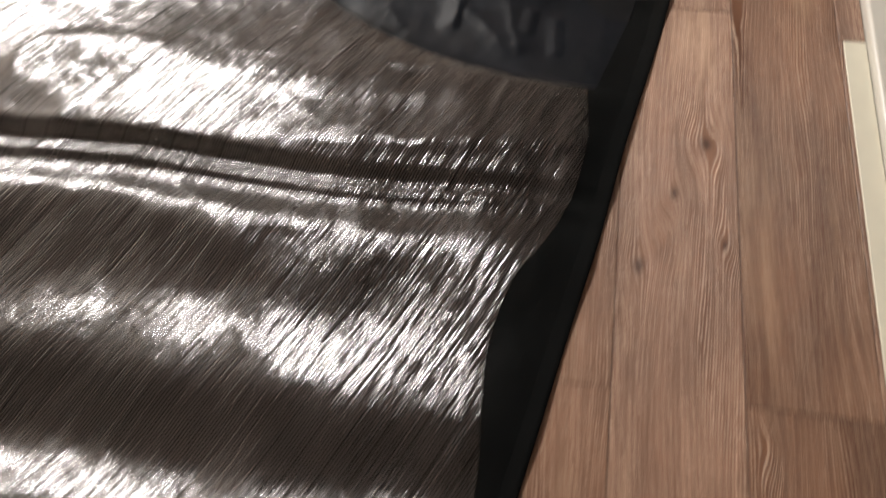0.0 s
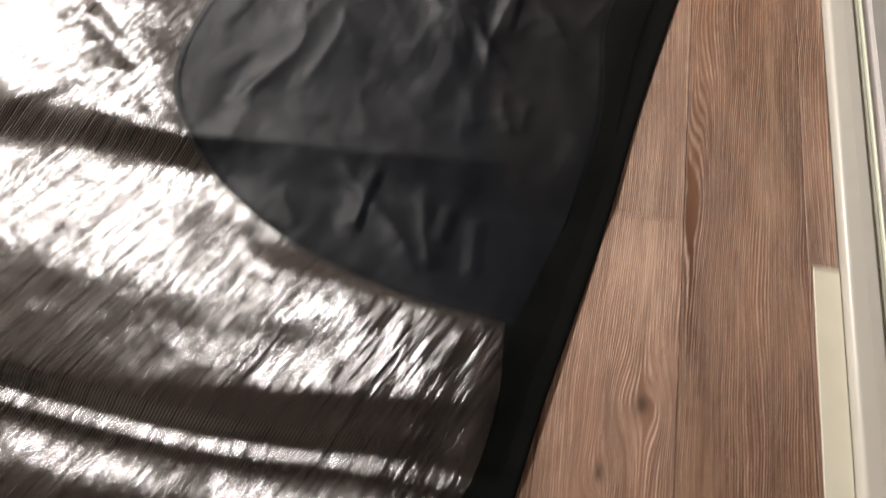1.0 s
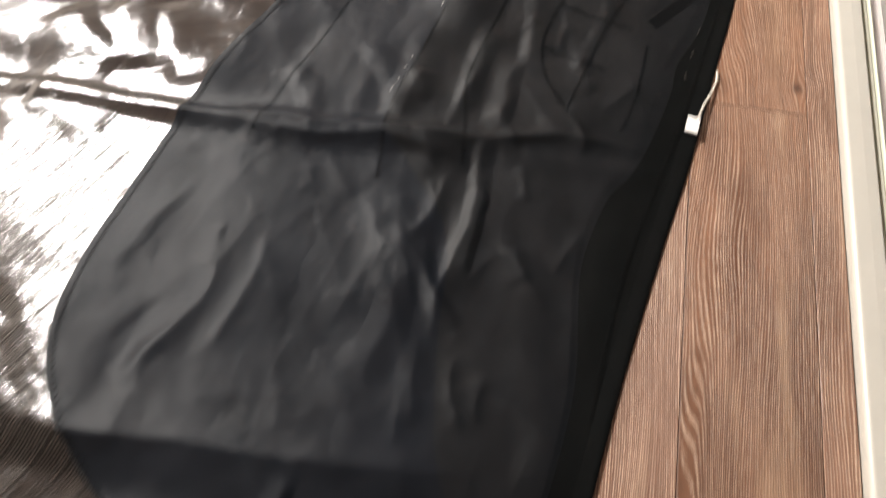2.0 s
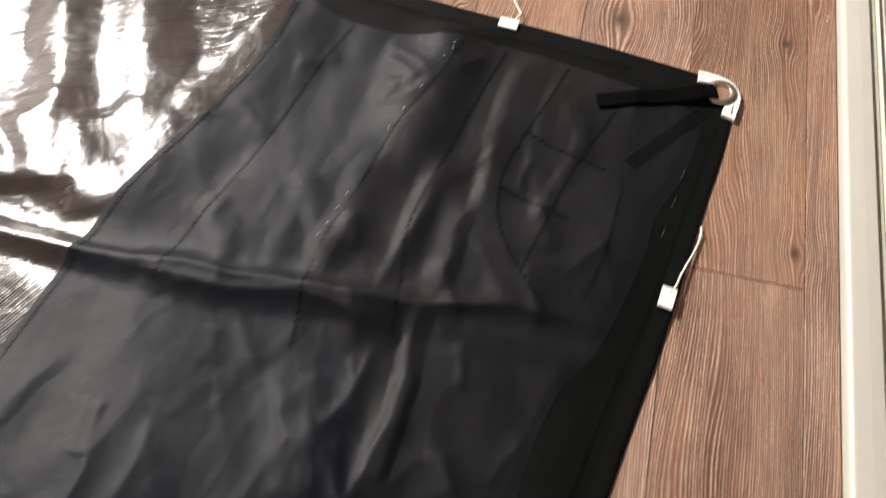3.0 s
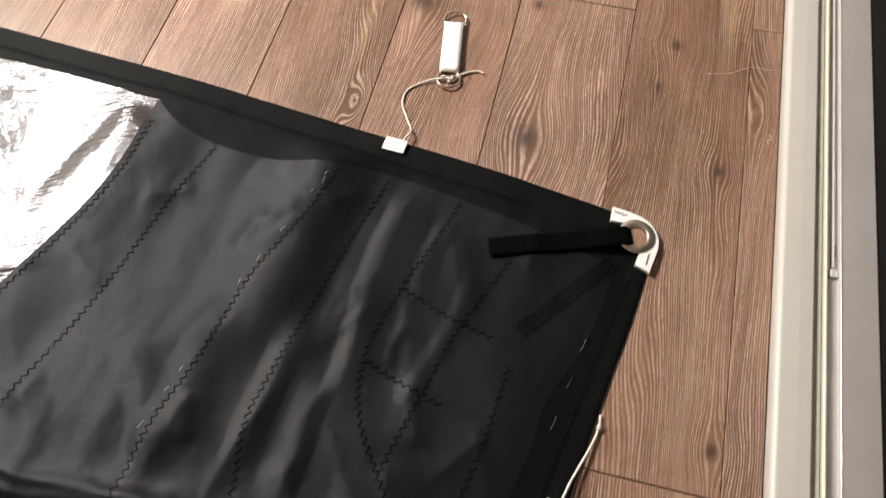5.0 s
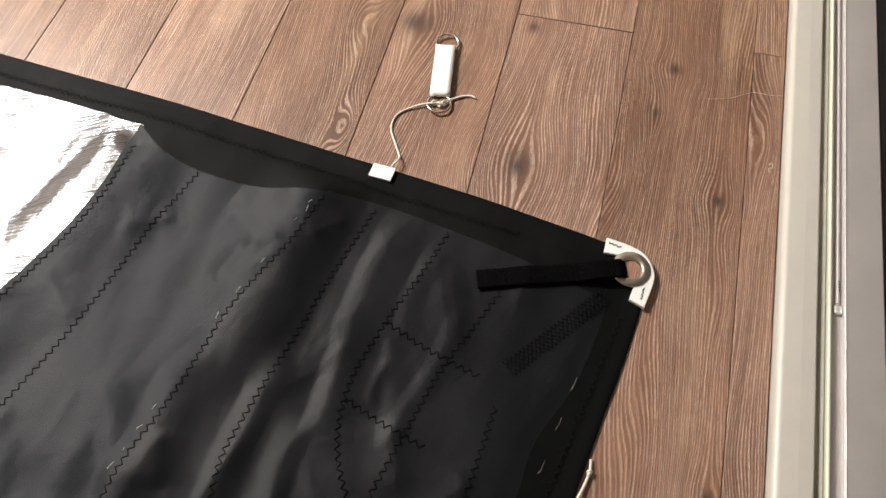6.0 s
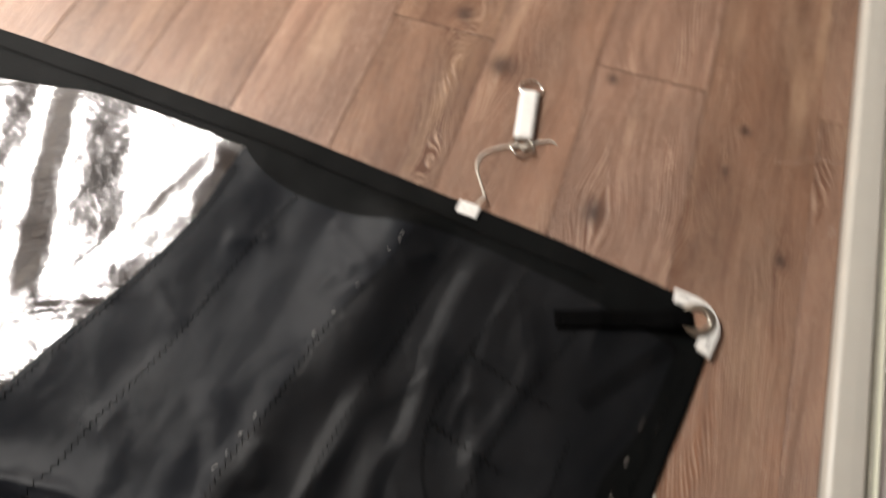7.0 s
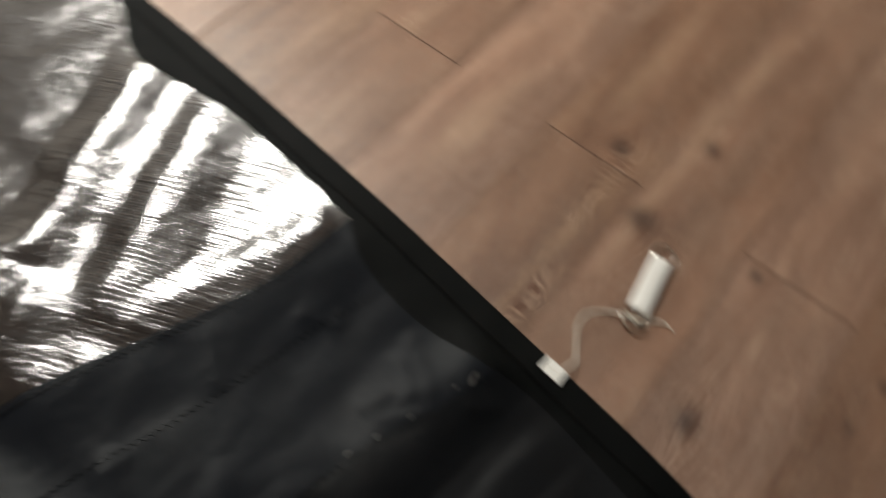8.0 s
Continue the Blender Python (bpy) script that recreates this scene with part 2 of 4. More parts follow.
    return m


def cloth(name, color, rough, weave=0.0016, sheen=0.0, spec=0.5):
    """Woven black sailcloth: fine ribs, faint blotches."""
    m, n, l, b = material(name)
    g = Graph(m)
    x, y, z = g.place()
    rib = g.math("SINE", g.math("MULTIPLY", g.math("ADD", y, g.math("MULTIPLY", x, 0.18)), 2 * math.pi / weave))
    blot = g.noise(g.vec(x, y), 9.0, 4.0)
    fuzz = g.noise(g.vec(x, y), 420.0, 2.0)
    l.new(g.mix(g.ramp(blot, 0.25, 0.75), tuple(c * 0.85 for c in color), tuple(c * 1.18 for c in color)), b.inputs["Base Color"])
    l.new(g.math("ADD", rough, g.math("MULTIPLY", g.math("SUBTRACT", blot, 0.5), 0.16)), b.inputs["Roughness"])
    b.inputs["Specular IOR Level"].default_value = spec
    b.inputs["Sheen Weight"].default_value = sheen
    crumple = g.noise(g.vec(x, y), 26.0, 3.0)
    facets = g.math("ABSOLUTE", g.math("SUBTRACT", g.noise(g.vec(x, g.math("MULTIPLY", y, 0.6)), 13.0, 1.0), 0.5))
    h = g.math("ADD", g.math("ADD", g.math("MULTIPLY", rib, 0.09), g.math("MULTIPLY", fuzz, 0.30)), g.math("ADD", g.math("MULTIPLY", crumple, 1.5), g.math("MULTIPLY", facets, 3.0)))
    l.new(g.bump(h, 0.0011, 0.7), b.inputs["Normal"])
    return m


def film():
    """Metallised sail laminate: tinted mirror-like film over close parallel yarns, with sparse dark yarns."""
    m, n, l, b = material("metallised_laminate")
    g = Graph(m)
    x, y, z = g.place()
    turn = g.noise(g.vec(x, y), 1.6, 1.0)
    upper = g.ramp(y, -0.28, -0.12)
    sets = []
    for angle in (1.10, 0.42):
        ca, sa = math.cos(angle), math.sin(angle)
        along = g.math("ADD", g.math("MULTIPLY", x, ca), g.math("MULTIPLY", y, sa))
        across = g.math("SUBTRACT", g.math("MULTIPLY", y, ca), g.math("MULTIPLY", x, sa))
        across = g.math("ADD", across, g.math("MULTIPLY", turn, 0.012))
        yarn = g.math("SINE", g.math("MULTIPLY", across, 2 * math.pi / 0.0042))
        streak = g.noise(g.vec(g.math("MULTIPLY", across, 300.0), g.math("MULTIPLY", along, 9.0)), 1.0, 2.0, 0.5)
        dark = g.math("GREATER_THAN", g.math("SINE", g.math("MULTIPLY", across, 2 * math.pi / 0.038)), 0.992)
        sets.append((yarn, streak, dark))

    def blend(a, c):
        return g.math("ADD", g.math("MULTIPLY", a, g.math("SUBTRACT", 1.0, upper)), g.math("MULTIPLY", c, upper))

    yarn, streak, dark = (blend(a, c) for a, c in zip(*sets))
    clumps = g.ramp(g.noise(g.vec(g.math("MULTIPLY", x, 9.0), g.math("MULTIPLY", y, 5.0)), 1.0, 2.0), 0.48, 0.64)
    taut = g.math("MULTIPLY", g.ramp(x, -0.80, -0.50), g.math("SUBTRACT", 1.0, clumps))
    slack = g.math("SUBTRACT", 1.0, g.math("MULTIPLY", taut, 0.55))
    crinkle = g.noise(g.vec(x, y), 30.0, 3.0, 0.6)
    tint = g.noise(g.vec(x, y), 5.0, 3.0)
    color = g.mix(g.ramp(tint, 0.3, 0.7), (0.090, 0.088, 0.089), (0.136, 0.134, 0.136))
    # Real yarns; paler in the upper film, its glare partly put into the colour.
    color = g.mix(g.math("MULTIPLY", g.ramp(yarn, 0.2, 0.9), g.math("SUBTRACT", 0.92, g.math("MULTIPLY", upper, 0.62))), color, (0.026, 0.023, 0.022))
    color = g.mix(g.math("MULTIPLY", dark, g.math("SUBTRACT", 0.72, g.math("MULTIPLY", upper, 0.40))), color, (0.015, 0.013, 0.013))
    l.new(color, b.inputs["Base Color"])
    b.inputs["Metallic"].default_value = 0.92
    l.new(g.math("ADD", g.math("SUBTRACT", 0.13, g.math("MULTIPLY", upper, 0.02)), g.math("MULTIPLY", streak, 0.13)), b.inputs["Roughness"])
    h = g.math("ADD", g.math("MULTIPLY", yarn, g.math("SUBTRACT", 0.14, g.math("MULTIPLY", upper, 0.12))), g.math("ADD", g.math("MULTIPLY", streak, g.math("SUBTRACT", 1.25, g.math("MULTIPLY", upper, 0.60))), g.math("MULTIPLY", g.math("MULTIPLY", crinkle, slack), g.math("SUBTRACT", 2.3, g.math("MULTIPLY", upper, 0.8)))))
    l.new(g.bump(h, 0.0012, 0.85), b.inputs["Normal"])
    return m


oak = wood()
black_cloth = cloth("black_border_cloth", (0.0028, 0.0033, 0.0034), 0.62, spec=0.075)
grey_cloth = cloth("charcoal_sailcloth", (0.0064, 0.0080, 0.0112), 0.41, spec=0.130)
patch_cloth = cloth("black_patch_cloth", (0.0064, 0.0073, 0.0088), 0.42, spec=0.17)
laminate = film()
thread_black = plain("black_thread", (0.002, 0.002, 0.002), 0.7, spec=0.1)
thread_white = plain("white_thread", (0.72, 0.71, 0.67), 0.7, scale=300.0)
white_tape = plain("white_webbing", (0.86, 0.85, 0.82), 0.65, grain=0.06, scale=500.0, bump=0.0004)
cord_white = plain("white_cord", (0.72, 0.68, 0.60), 0.75, grain=0.12, scale=700.0, bump=0.0006)
strap_black = plain("black_webbing", (0.0007, 0.0007, 0.0008), 0.7, grain=0.6, scale=420.0, bump=0.0026, spec=0.05)
steel = plain("nickel_steel", (0.66, 0.62, 0.56), 0.22, 1.0, grain=0.08, scale=150.0)
dull_steel = plain("dull_nickel", (0.58, 0.55, 0.48), 0.34, 1.0, grain=0.12, scale=150.0)
sill_white = plain("cream_pvc", (0.52, 0.50, 0.45), 0.35, grain=0.03, scale=25.0)
rim_white = plain("pale_green_pvc", (0.70, 0.71, 0.58), 0.3, grain=0.03)
gasket_grey = plain("olive_gasket", (0.33, 0.32, 0.26), 0.6, grain=0.1)
channel_grey = plain("mauve_grey_aluminium", (0.45, 0.41, 0.40), 0.4, 0.3, grain=0.08, scale=20.0)
rail_white = plain("bright_rail", (0.85, 0.84, 0.82), 0.25, 0.4, grain=0.04)
plate_grey = plain("grey_aluminium", (0.50, 0.475, 0.455), 0.38, 0.3, grain=0.07, scale=14.0)
door_black = plain("black_frame", (0.002, 0.002, 0.002), 0.6, grain=0.3, spec=0.08)
strip_cream = plain("cream_strip", (0.70, 0.67, 0.55), 0.5, grain=0.04, scale=18.0)
wall_paint = plain("wall_paint", (0.62, 0.58, 0.53), 0.85, grain=0.03, scale=30.0, bump=0.0003)
ceiling_paint = plain("ceiling_paint", (0.58, 0.57, 0.56), 0.9, grain=0.02, scale=30.0)
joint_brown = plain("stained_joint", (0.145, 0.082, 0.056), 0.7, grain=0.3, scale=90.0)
dark_base = plain("underlay", (0.02, 0.013, 0.010), 0.9)
lint = plain("lint", (0.7, 0.62, 0.55), 0.9)
glass, _, _, gb = material("door_glass")
gb.inputs["Base Color"].default_value = (0.9, 0.95, 0.93, 1)
gb.inputs["Transmission Weight"].default_value, gb.inputs["Roughness"].default_value = 1.0, 0.02
diffuser, _, _, db = material("lamp_diffuser")
db.inputs["Emission Color"].default_value, db.inputs["Emission Strength"].default_value = (1, 0.95, 0.88, 1), 3.0

# ---- room ----
X0, X1, Y0, Y1 = -4.3, 0.42, -3.6, 4.0
FLOOR_X1 = 0.2245
floor = tagged(part("floor", box_bm(X0, FLOOR_X1, Y0, Y1, -0.06, -0.010), dark_base), "brown limed oak plank floor", "floor", kind="structure")
# Walls and ceiling are out of view, assumed; they close the room for reflections.
tagged(part("wall_west", box_bm(X0 - 0.15, X0, Y0, Y1, -0.06, CEILING), wall_paint), "plain pale painted wall", "wall", kind="structure")
tagged(part("wall_north", box_bm(X0 - 0.15, X1 + 0.2, Y1, Y1 + 0.15, -0.06, CEILING), wall_paint), "plain pale painted wall", "wall", kind="structure")
tagged(part("wall_south", box_bm(X0 - 0.15, X1 + 0.2, Y0 - 0.15, Y0, -0.06, CEILING), wall_paint), "plain pale painted wall", "wall", kind="structure")
tagged(part("ceiling", box_bm(X0 - 0.15, X1 + 0.2, Y0 - 0.15, Y1 + 0.15, CEILING, CEILING + 0.15), ceiling_paint), "plain white ceiling", "ceiling", kind="structure")
DY0, DY1, DH = -2.3, 2.3, 2.1
east = tagged(part("wall_east", box_bm(0.228, X1 + 0.2, DY1, Y1, -0.06, CEILING), wall_paint), "plain pale painted wall round the sliding door", "wall", kind="structure")
part("wall_piece", box_bm(0.228, X1 + 0.2, Y0, DY0, -0.06, CEILING), wall_paint, east)
part("lintel", box_bm(0.228, X1 + 0.2, DY0, DY1, DH, CEILING), wall_paint, east)


# ---- sliding door with its threshold ----
def profile_bar(name, outline, y0, y1, mat, parent, label=""):
    """A straight bar along y with the given section in x and z."""
    k = len(outline)
    verts = [(x, y, z) for y in (y0, y1) for x, z in outline]
    faces = [(i, (i + 1) % k, k + (i + 1) % k, k + i) for i in range(k)] + [tuple(range(k))[::-1], tuple(range(k, 2 * k))]
    ob = raw_part(name, verts, faces, mat, parent, label, smooth=False)
    return ob


def arc(cx, cz, r, a0, a1, steps=6):
    return [(cx + r * math.cos(radians(a0 + (a1 - a0) * s / steps)), cz + r * math.sin(radians(a0 + (a1 - a0) * s / steps))) for s in range(steps + 1)]


door = tagged(new("door_1"), "sliding glass door with cream sill and grey metal track", "sliding door", kind="structure")
profile_bar("sill", [(0.2262, -0.05), (0.2262, 0.010)] + arc(0.2342, 0.0105, 0.0080, 180, 95) + [(0.252, 0.0200)] + arc(0.2665, 0.0180, 0.0022, 90, 0) + [(0.2687, -0.05)], DY0, DY1, sill_white, door, "cream plastic sill")
profile_bar("gasket", [(0.2687, -0.05), (0.2687, 0.0115), (0.2745, 0.0125), (0.2790, 0.0150), (0.2806, -0.05)], DY0, DY1, gasket_grey, door, "olive grey rubber gasket")
profile_bar("rim", [(0.2806, -0.05), (0.2806, 0.0190)] + arc(0.2826, 0.0190, 0.0018, 180, 0) + [(0.2846, -0.05)], DY0, DY1, rim_white, door, "pale green-white plastic rim")
profile_bar("channel", [(0.2846, -0.05), (0.2846, 0.0120), (0.2862, 0.0105), (0.2985, 0.0105), (0.3000, 0.0125), (0.3000, -0.05)], DY0, DY1, channel_grey, door, "mauve grey aluminium channel")
profile_bar("rail", [(0.2918, 0.0100), (0.2918, 0.0158)] + arc(0.2928, 0.0160, 0.0010, 180, 0) + [(0.2938, 0.0100)], 0.315, DY1, rail_white, door, "thin bright guide rail")
profile_bar("plate", [(0.3000, -0.05), (0.3000, 0.0175), (0.3006, 0.0190), (0.3012, 0.0195), (0.3440, 0.0200), (0.3455, 0.0190), (0.3455, -0.05)], DY0, DY1, plate_grey, door, "brushed grey aluminium plate")
profile_bar("plate_lip", [(0.2996, 0.0126), (0.2996, 0.0205), (0.3004, 0.0210), (0.3010, 0.0196), (0.3010, 0.0126)], DY0, DY1, rail_white, door)
stop = box_bm(0.2890, 0.2985, 0.3015, 0.3125, 0.0104, 0.0165, 0.0022, 3)
part("rail_stop", stop, rail_white, door, "bright rounded rail stop", True)
for k in range(4):
    part("mark", box_bm(0.2952, 0.2980, 0.335 + 0.0042 * k, 0.3368 + 0.0042 * k, 0.0104, 0.0108), door_black, door)
part("door_bottom_rail", box_bm(0.3455, 0.40, DY0, DY1, -0.05, 0.115, 0.003), door_black, door, "black door bottom rail")
part("door_top_rail", box_bm(0.3455, 0.40, DY0, DY1, 2.02, DH, 0.003), door_black, door)
for y in (DY0, -0.045, DY1 - 0.09):
    part("door_stile", box_bm(0.3457, 0.3998, y, y + 0.09, 0.115, 2.02, 0.003), door_black, door)
for y0, y1 in ((DY0 + 0.09, -0.045), (0.045, DY1 - 0.09)):
    part("pane", box_bm(0.368, 0.374, y0, y1, 0.115, 2.02), glass, door)

tagged(part("trim", box_bm(0.1868, 0.2243, -2.3, -0.7385, -0.009, 0.0012, 0.0008, 1), strip_cream), "cream filler strip laid flush beside the sill", "trim", kind="structure")

# ---- ceiling light ----
def ceiling_light(x, y, r):
    light = tagged(new("ceiling_light"), "round white ceiling light, switched on", "ceiling light")
    light.location = (x, y, CEILING)
    bm = bmesh.new()
    bmesh.ops.create_cone(bm, cap_ends=True, segments=48, radius1=r + 0.08, radius2=r + 0.05, depth=0.05)
    bmesh.ops.translate(bm, vec=(0, 0, -0.025), verts=bm.verts)
    part("frame", bm, sill_white, light, "white round housing", True)
    bm = bmesh.new()
    bmesh.ops.create_cone(bm, cap_ends=True, segments=48, radius1=r, radius2=r + 0.04, depth=0.02)
    bmesh.ops.translate(bm, vec=(0, 0, -0.061), verts=bm.verts)
    part("diffuser", bm, diffuser, light, "glowing opal diffuser")


for lx, ly, wide, power in LAMPS:
    ceiling_light(lx, ly, wide / 2)

# ---- the sail's shape ----
film_right = x_of_y([(-0.58, -2.75), (-0.44, -2.1), (-0.365, -1.75), (-0.347, -1.57), (-0.352, -1.47), (-0.355, -1.39), (-0.346, -1.325), (-0.326, -1.26), (-0.284, -1.187),
                     (-0.251, -1.103), (-0.238, -1.01), (-0.2405, -0.960), (-0.2440, -0.925), (-0.2460, -0.910), (-0.2600, -0.9085), (-0.300, -0.9045), (-0.375, -0.895), (-0.49, -0.867), (-0.605, -0.819), (-0.712, -0.748), (-0.79, -0.668), (-0.833, -0.60),
                     (-0.853, -0.51), (-0.848, -0.41), (-0.821, -0.26), (-0.789, -0.12), (-0.752, 0.0), (-0.705, 0.12), (-0.664, 0.24), (-0.649, 0.366)])
film_top = y_of_x([(-1.9, 0.445), (-1.5, 0.445), (-1.30, 0.443), (-1.21, 0.425), (-1.15, 0.385), (-1.09, 0.367), (-1.0, 0.381), (-0.90, 0.389), (-0.80, 0.384), (-0.72, 0.376), (-0.649, 0.366), (-0.3, 0.36)])
sail_right = x_of_y([(-0.53, -2.8), (-0.41, -2.1), (-0.291, -1.56), (-0.2445, -1.342), (-0.207, -1.172), (-0.1765, -1.004), (-0.138, -0.83), (-0.1155, -0.717), (-0.091, -0.57), (-0.075, -0.48),
                     (-0.043, -0.32), (-0.018, -0.205), (0.003, -0.105), (0.038, 0.092), (0.055, 0.180), (0.0672, 0.262), (0.0660, 0.290), (0.060, 0.318), (0.046, 0.345), (0.03, 0.42)])
sail_top = y_of_x([(-1.9, 0.475), (-1.5, 0.475), (-1.2, 0.465), (-1.0, 0.454), (-0.71, 0.428), (-0.33, 0.387), (-0.16, 0.367), (0.012, 0.339), (0.045, 0.330), (0.083, 0.316)])
grey_right = x_of_y([(-0.235, -0.92), (-0.205, -0.82), (-0.170, -0.70), (-0.147, -0.573), (-0.141, -0.48), (-0.150, -0.335), (-0.124, -0.218), (-0.092, -0.167), (-0.066, -0.10), (-0.040, 0.0), (-0.031, 0.065), (0.004, 0.15), (0.022, 0.245), (0.03, 0.34)])
grey_top = y_of_x([(-0.9, 0.52), (-0.70, 0.40), (-0.652, 0.365), (-0.608, 0.335), (-0.548, 0.316), (-0.47, 0.309), (-0.37, 0.315), (-0.29, 0.322), (-0.19, 0.306), (-0.10, 0.288), (0.03, 0.255)])
patch_left = x_of_y([(-0.20, -0.76), (-0.29, -0.66), (-0.325, -0.50), (-0.345, -0.32), (-0.43, -0.20), (-0.475, -0.149), (-0.47, -0.076), (-0.451, 0.0), (-0.425, 0.123), (-0.381, 0.231), (-0.358, 0.31), (-0.355, 0.34)])

FOLDS = [(-2.8, 0.004), (-2.2, 0.016), (-2.0, 0.012), (-1.80, 0.040), (-1.69, 0.038), (-1.575, 0.004), (-1.47, 0.021), (-1.345, 0.003), (-1.215, 0.021), (-1.152, 0.006), (-1.135, 0.013), (-1.117, 0.008),
         (-1.085, 0.030), (-0.965, 0.025), (-0.735, 0.003), (-0.665, 0.022), (-0.47, 0.006), (-0.42, 0.007), (-0.20, 0.003), (-0.168, 0.011), (-0.14, 0.004), (-0.055, 0.017), (0.13, 0.003), (0.17, 0.004), (0.6, 0.004)]


def folds(y):
    """The accordion folds left from stowing, across the sail."""
    k = np.array(FOLDS)
    i = np.clip(np.searchsorted(k[:, 0], y) - 1, 0, len(k) - 2)
    f = (y - k[i, 0]) / (k[i + 1, 0] - k[i, 0])
    return k[i, 1] + (k[i + 1, 1] - k[i, 1]) * smooth01(f)


def beside(x, y, line):
    """Distance from a line of points, the side of it, and how far along it."""
    best, side, along = np.full(np.shape(x), 1e9), np.zeros(np.shape(x)), np.zeros(np.shape(x))
    n = len(line) - 1
    for k in range(n):
        (ax, ay), (bx, by) = line[k], line[k + 1]
        ux, uy = bx - ax, by - ay
        w = np.clip(((x - ax) * ux + (y - ay) * uy) / (ux * ux + uy * uy + 1e-12), 0, 1)
        d = np.hypot(x - ax - w * ux, y - ay - w * uy)
        near = d < best
        best = np.where(near, d, best)
        side = np.where(near, np.sign(ux * (y - ay) - uy * (x - ax)), side)
        along = np.where(near, (k + w) / n, along)
    return best, side, along


def ridge(x, y, line, width, rise):
    """A sharp-crested fold along a line of points, steeper on one side, running out at both ends."""
    best, side, along = beside(x, y, line)
    broad = width * np.where(side > 0, 1.7, 1.0)
    run_out = smooth01(along / 0.3 + 0.15) * smooth01((1 - along) / 0.3 + 0.15)
    return rise * run_out * np.exp(-(np.sqrt(best**2 + 0.005**2) - 0.005) / broad)


CREASES = [([(-1.06, -0.170), (-0.78, -0.168), (-0.60, -0.158), (-0.42, -0.153), (-0.32, -0.142), (-0.20, -0.12), (-0.07, -0.116)], 0.013, 0.015),
           ([(-0.78, -0.172), (-0.60, -0.180), (-0.47, -0.167), (-0.39, -0.178), (-0.33, -0.198)], 0.013, 0.011),
           ([(-0.97, -0.683), (-0.775, -0.684), (-0.63, -0.672), (-0.42, -0.66), (-0.22, -0.643)], 0.018, 0.009),
           ([(-0.309, -0.226), (-0.322, -0.32), (-0.335, -0.40), (-0.343, -0.484)], 0.011, 0.007),
           ([(-0.483, -0.261), (-0.438, -0.342), (-0.392, -0.367), (-0.37, -0.45)], 0.014, 0.006),
           ([(-0.36, -0.20), (-0.37, -0.29), (-0.40, -0.33)], 0.010, 0.005),
           ([(-0.543, -0.677), (-0.495, -0.729), (-0.445, -0.77), (-0.375, -0.858)], 0.016, 0.008),
           ([(-0.40, -0.70), (-0.38, -0.79), (-0.36, -0.85)], 0.014, 0.006),
           ([(-0.66, -0.362), (-0.663, -0.473), (-0.708, -0.554), (-0.729, -0.616)], 0.013, 0.005),
           ([(-0.60, -0.36), (-0.605, -0.45), (-0.64, -0.56)], 0.014, 0.004)]


rng = random.Random(11)
for _ in range(34):
    x, y, a, r = rng.uniform(-0.46, -0.08), rng.uniform(-0.60, 0.27), rng.gauss(1.66, 0.38), rng.uniform(0.03, 0.075)
    CREASES.append(([(x - r * math.cos(a), y - r * math.sin(a)), (x + rng.uniform(-0.006, 0.006), y), (x + r * math.cos(a), y + r * math.sin(a))], rng.uniform(0.007, 0.014), rng.uniform(0.0015, 0.0036)))
for _ in range(24):
    x, y, a, r = rng.uniform(-0.76, -0.40), rng.uniform(-0.80, 0.28), rng.uniform(0.2, 2.6), rng.uniform(0.03, 0.08)
    CREASES.append(([(x - r * math.cos(a), y - r * math.sin(a)), (x, y + rng.uniform(-0.006, 0.006)), (x + r * math.cos(a), y + r * math.sin(a))], rng.uniform(0.010, 0.020), rng.uniform(0.0010, 0.0026)))
LINES = [(spline(points, 4 if len(points) > 3 else 2), width, rise * 0.95) for points, width, rise in CREASES]


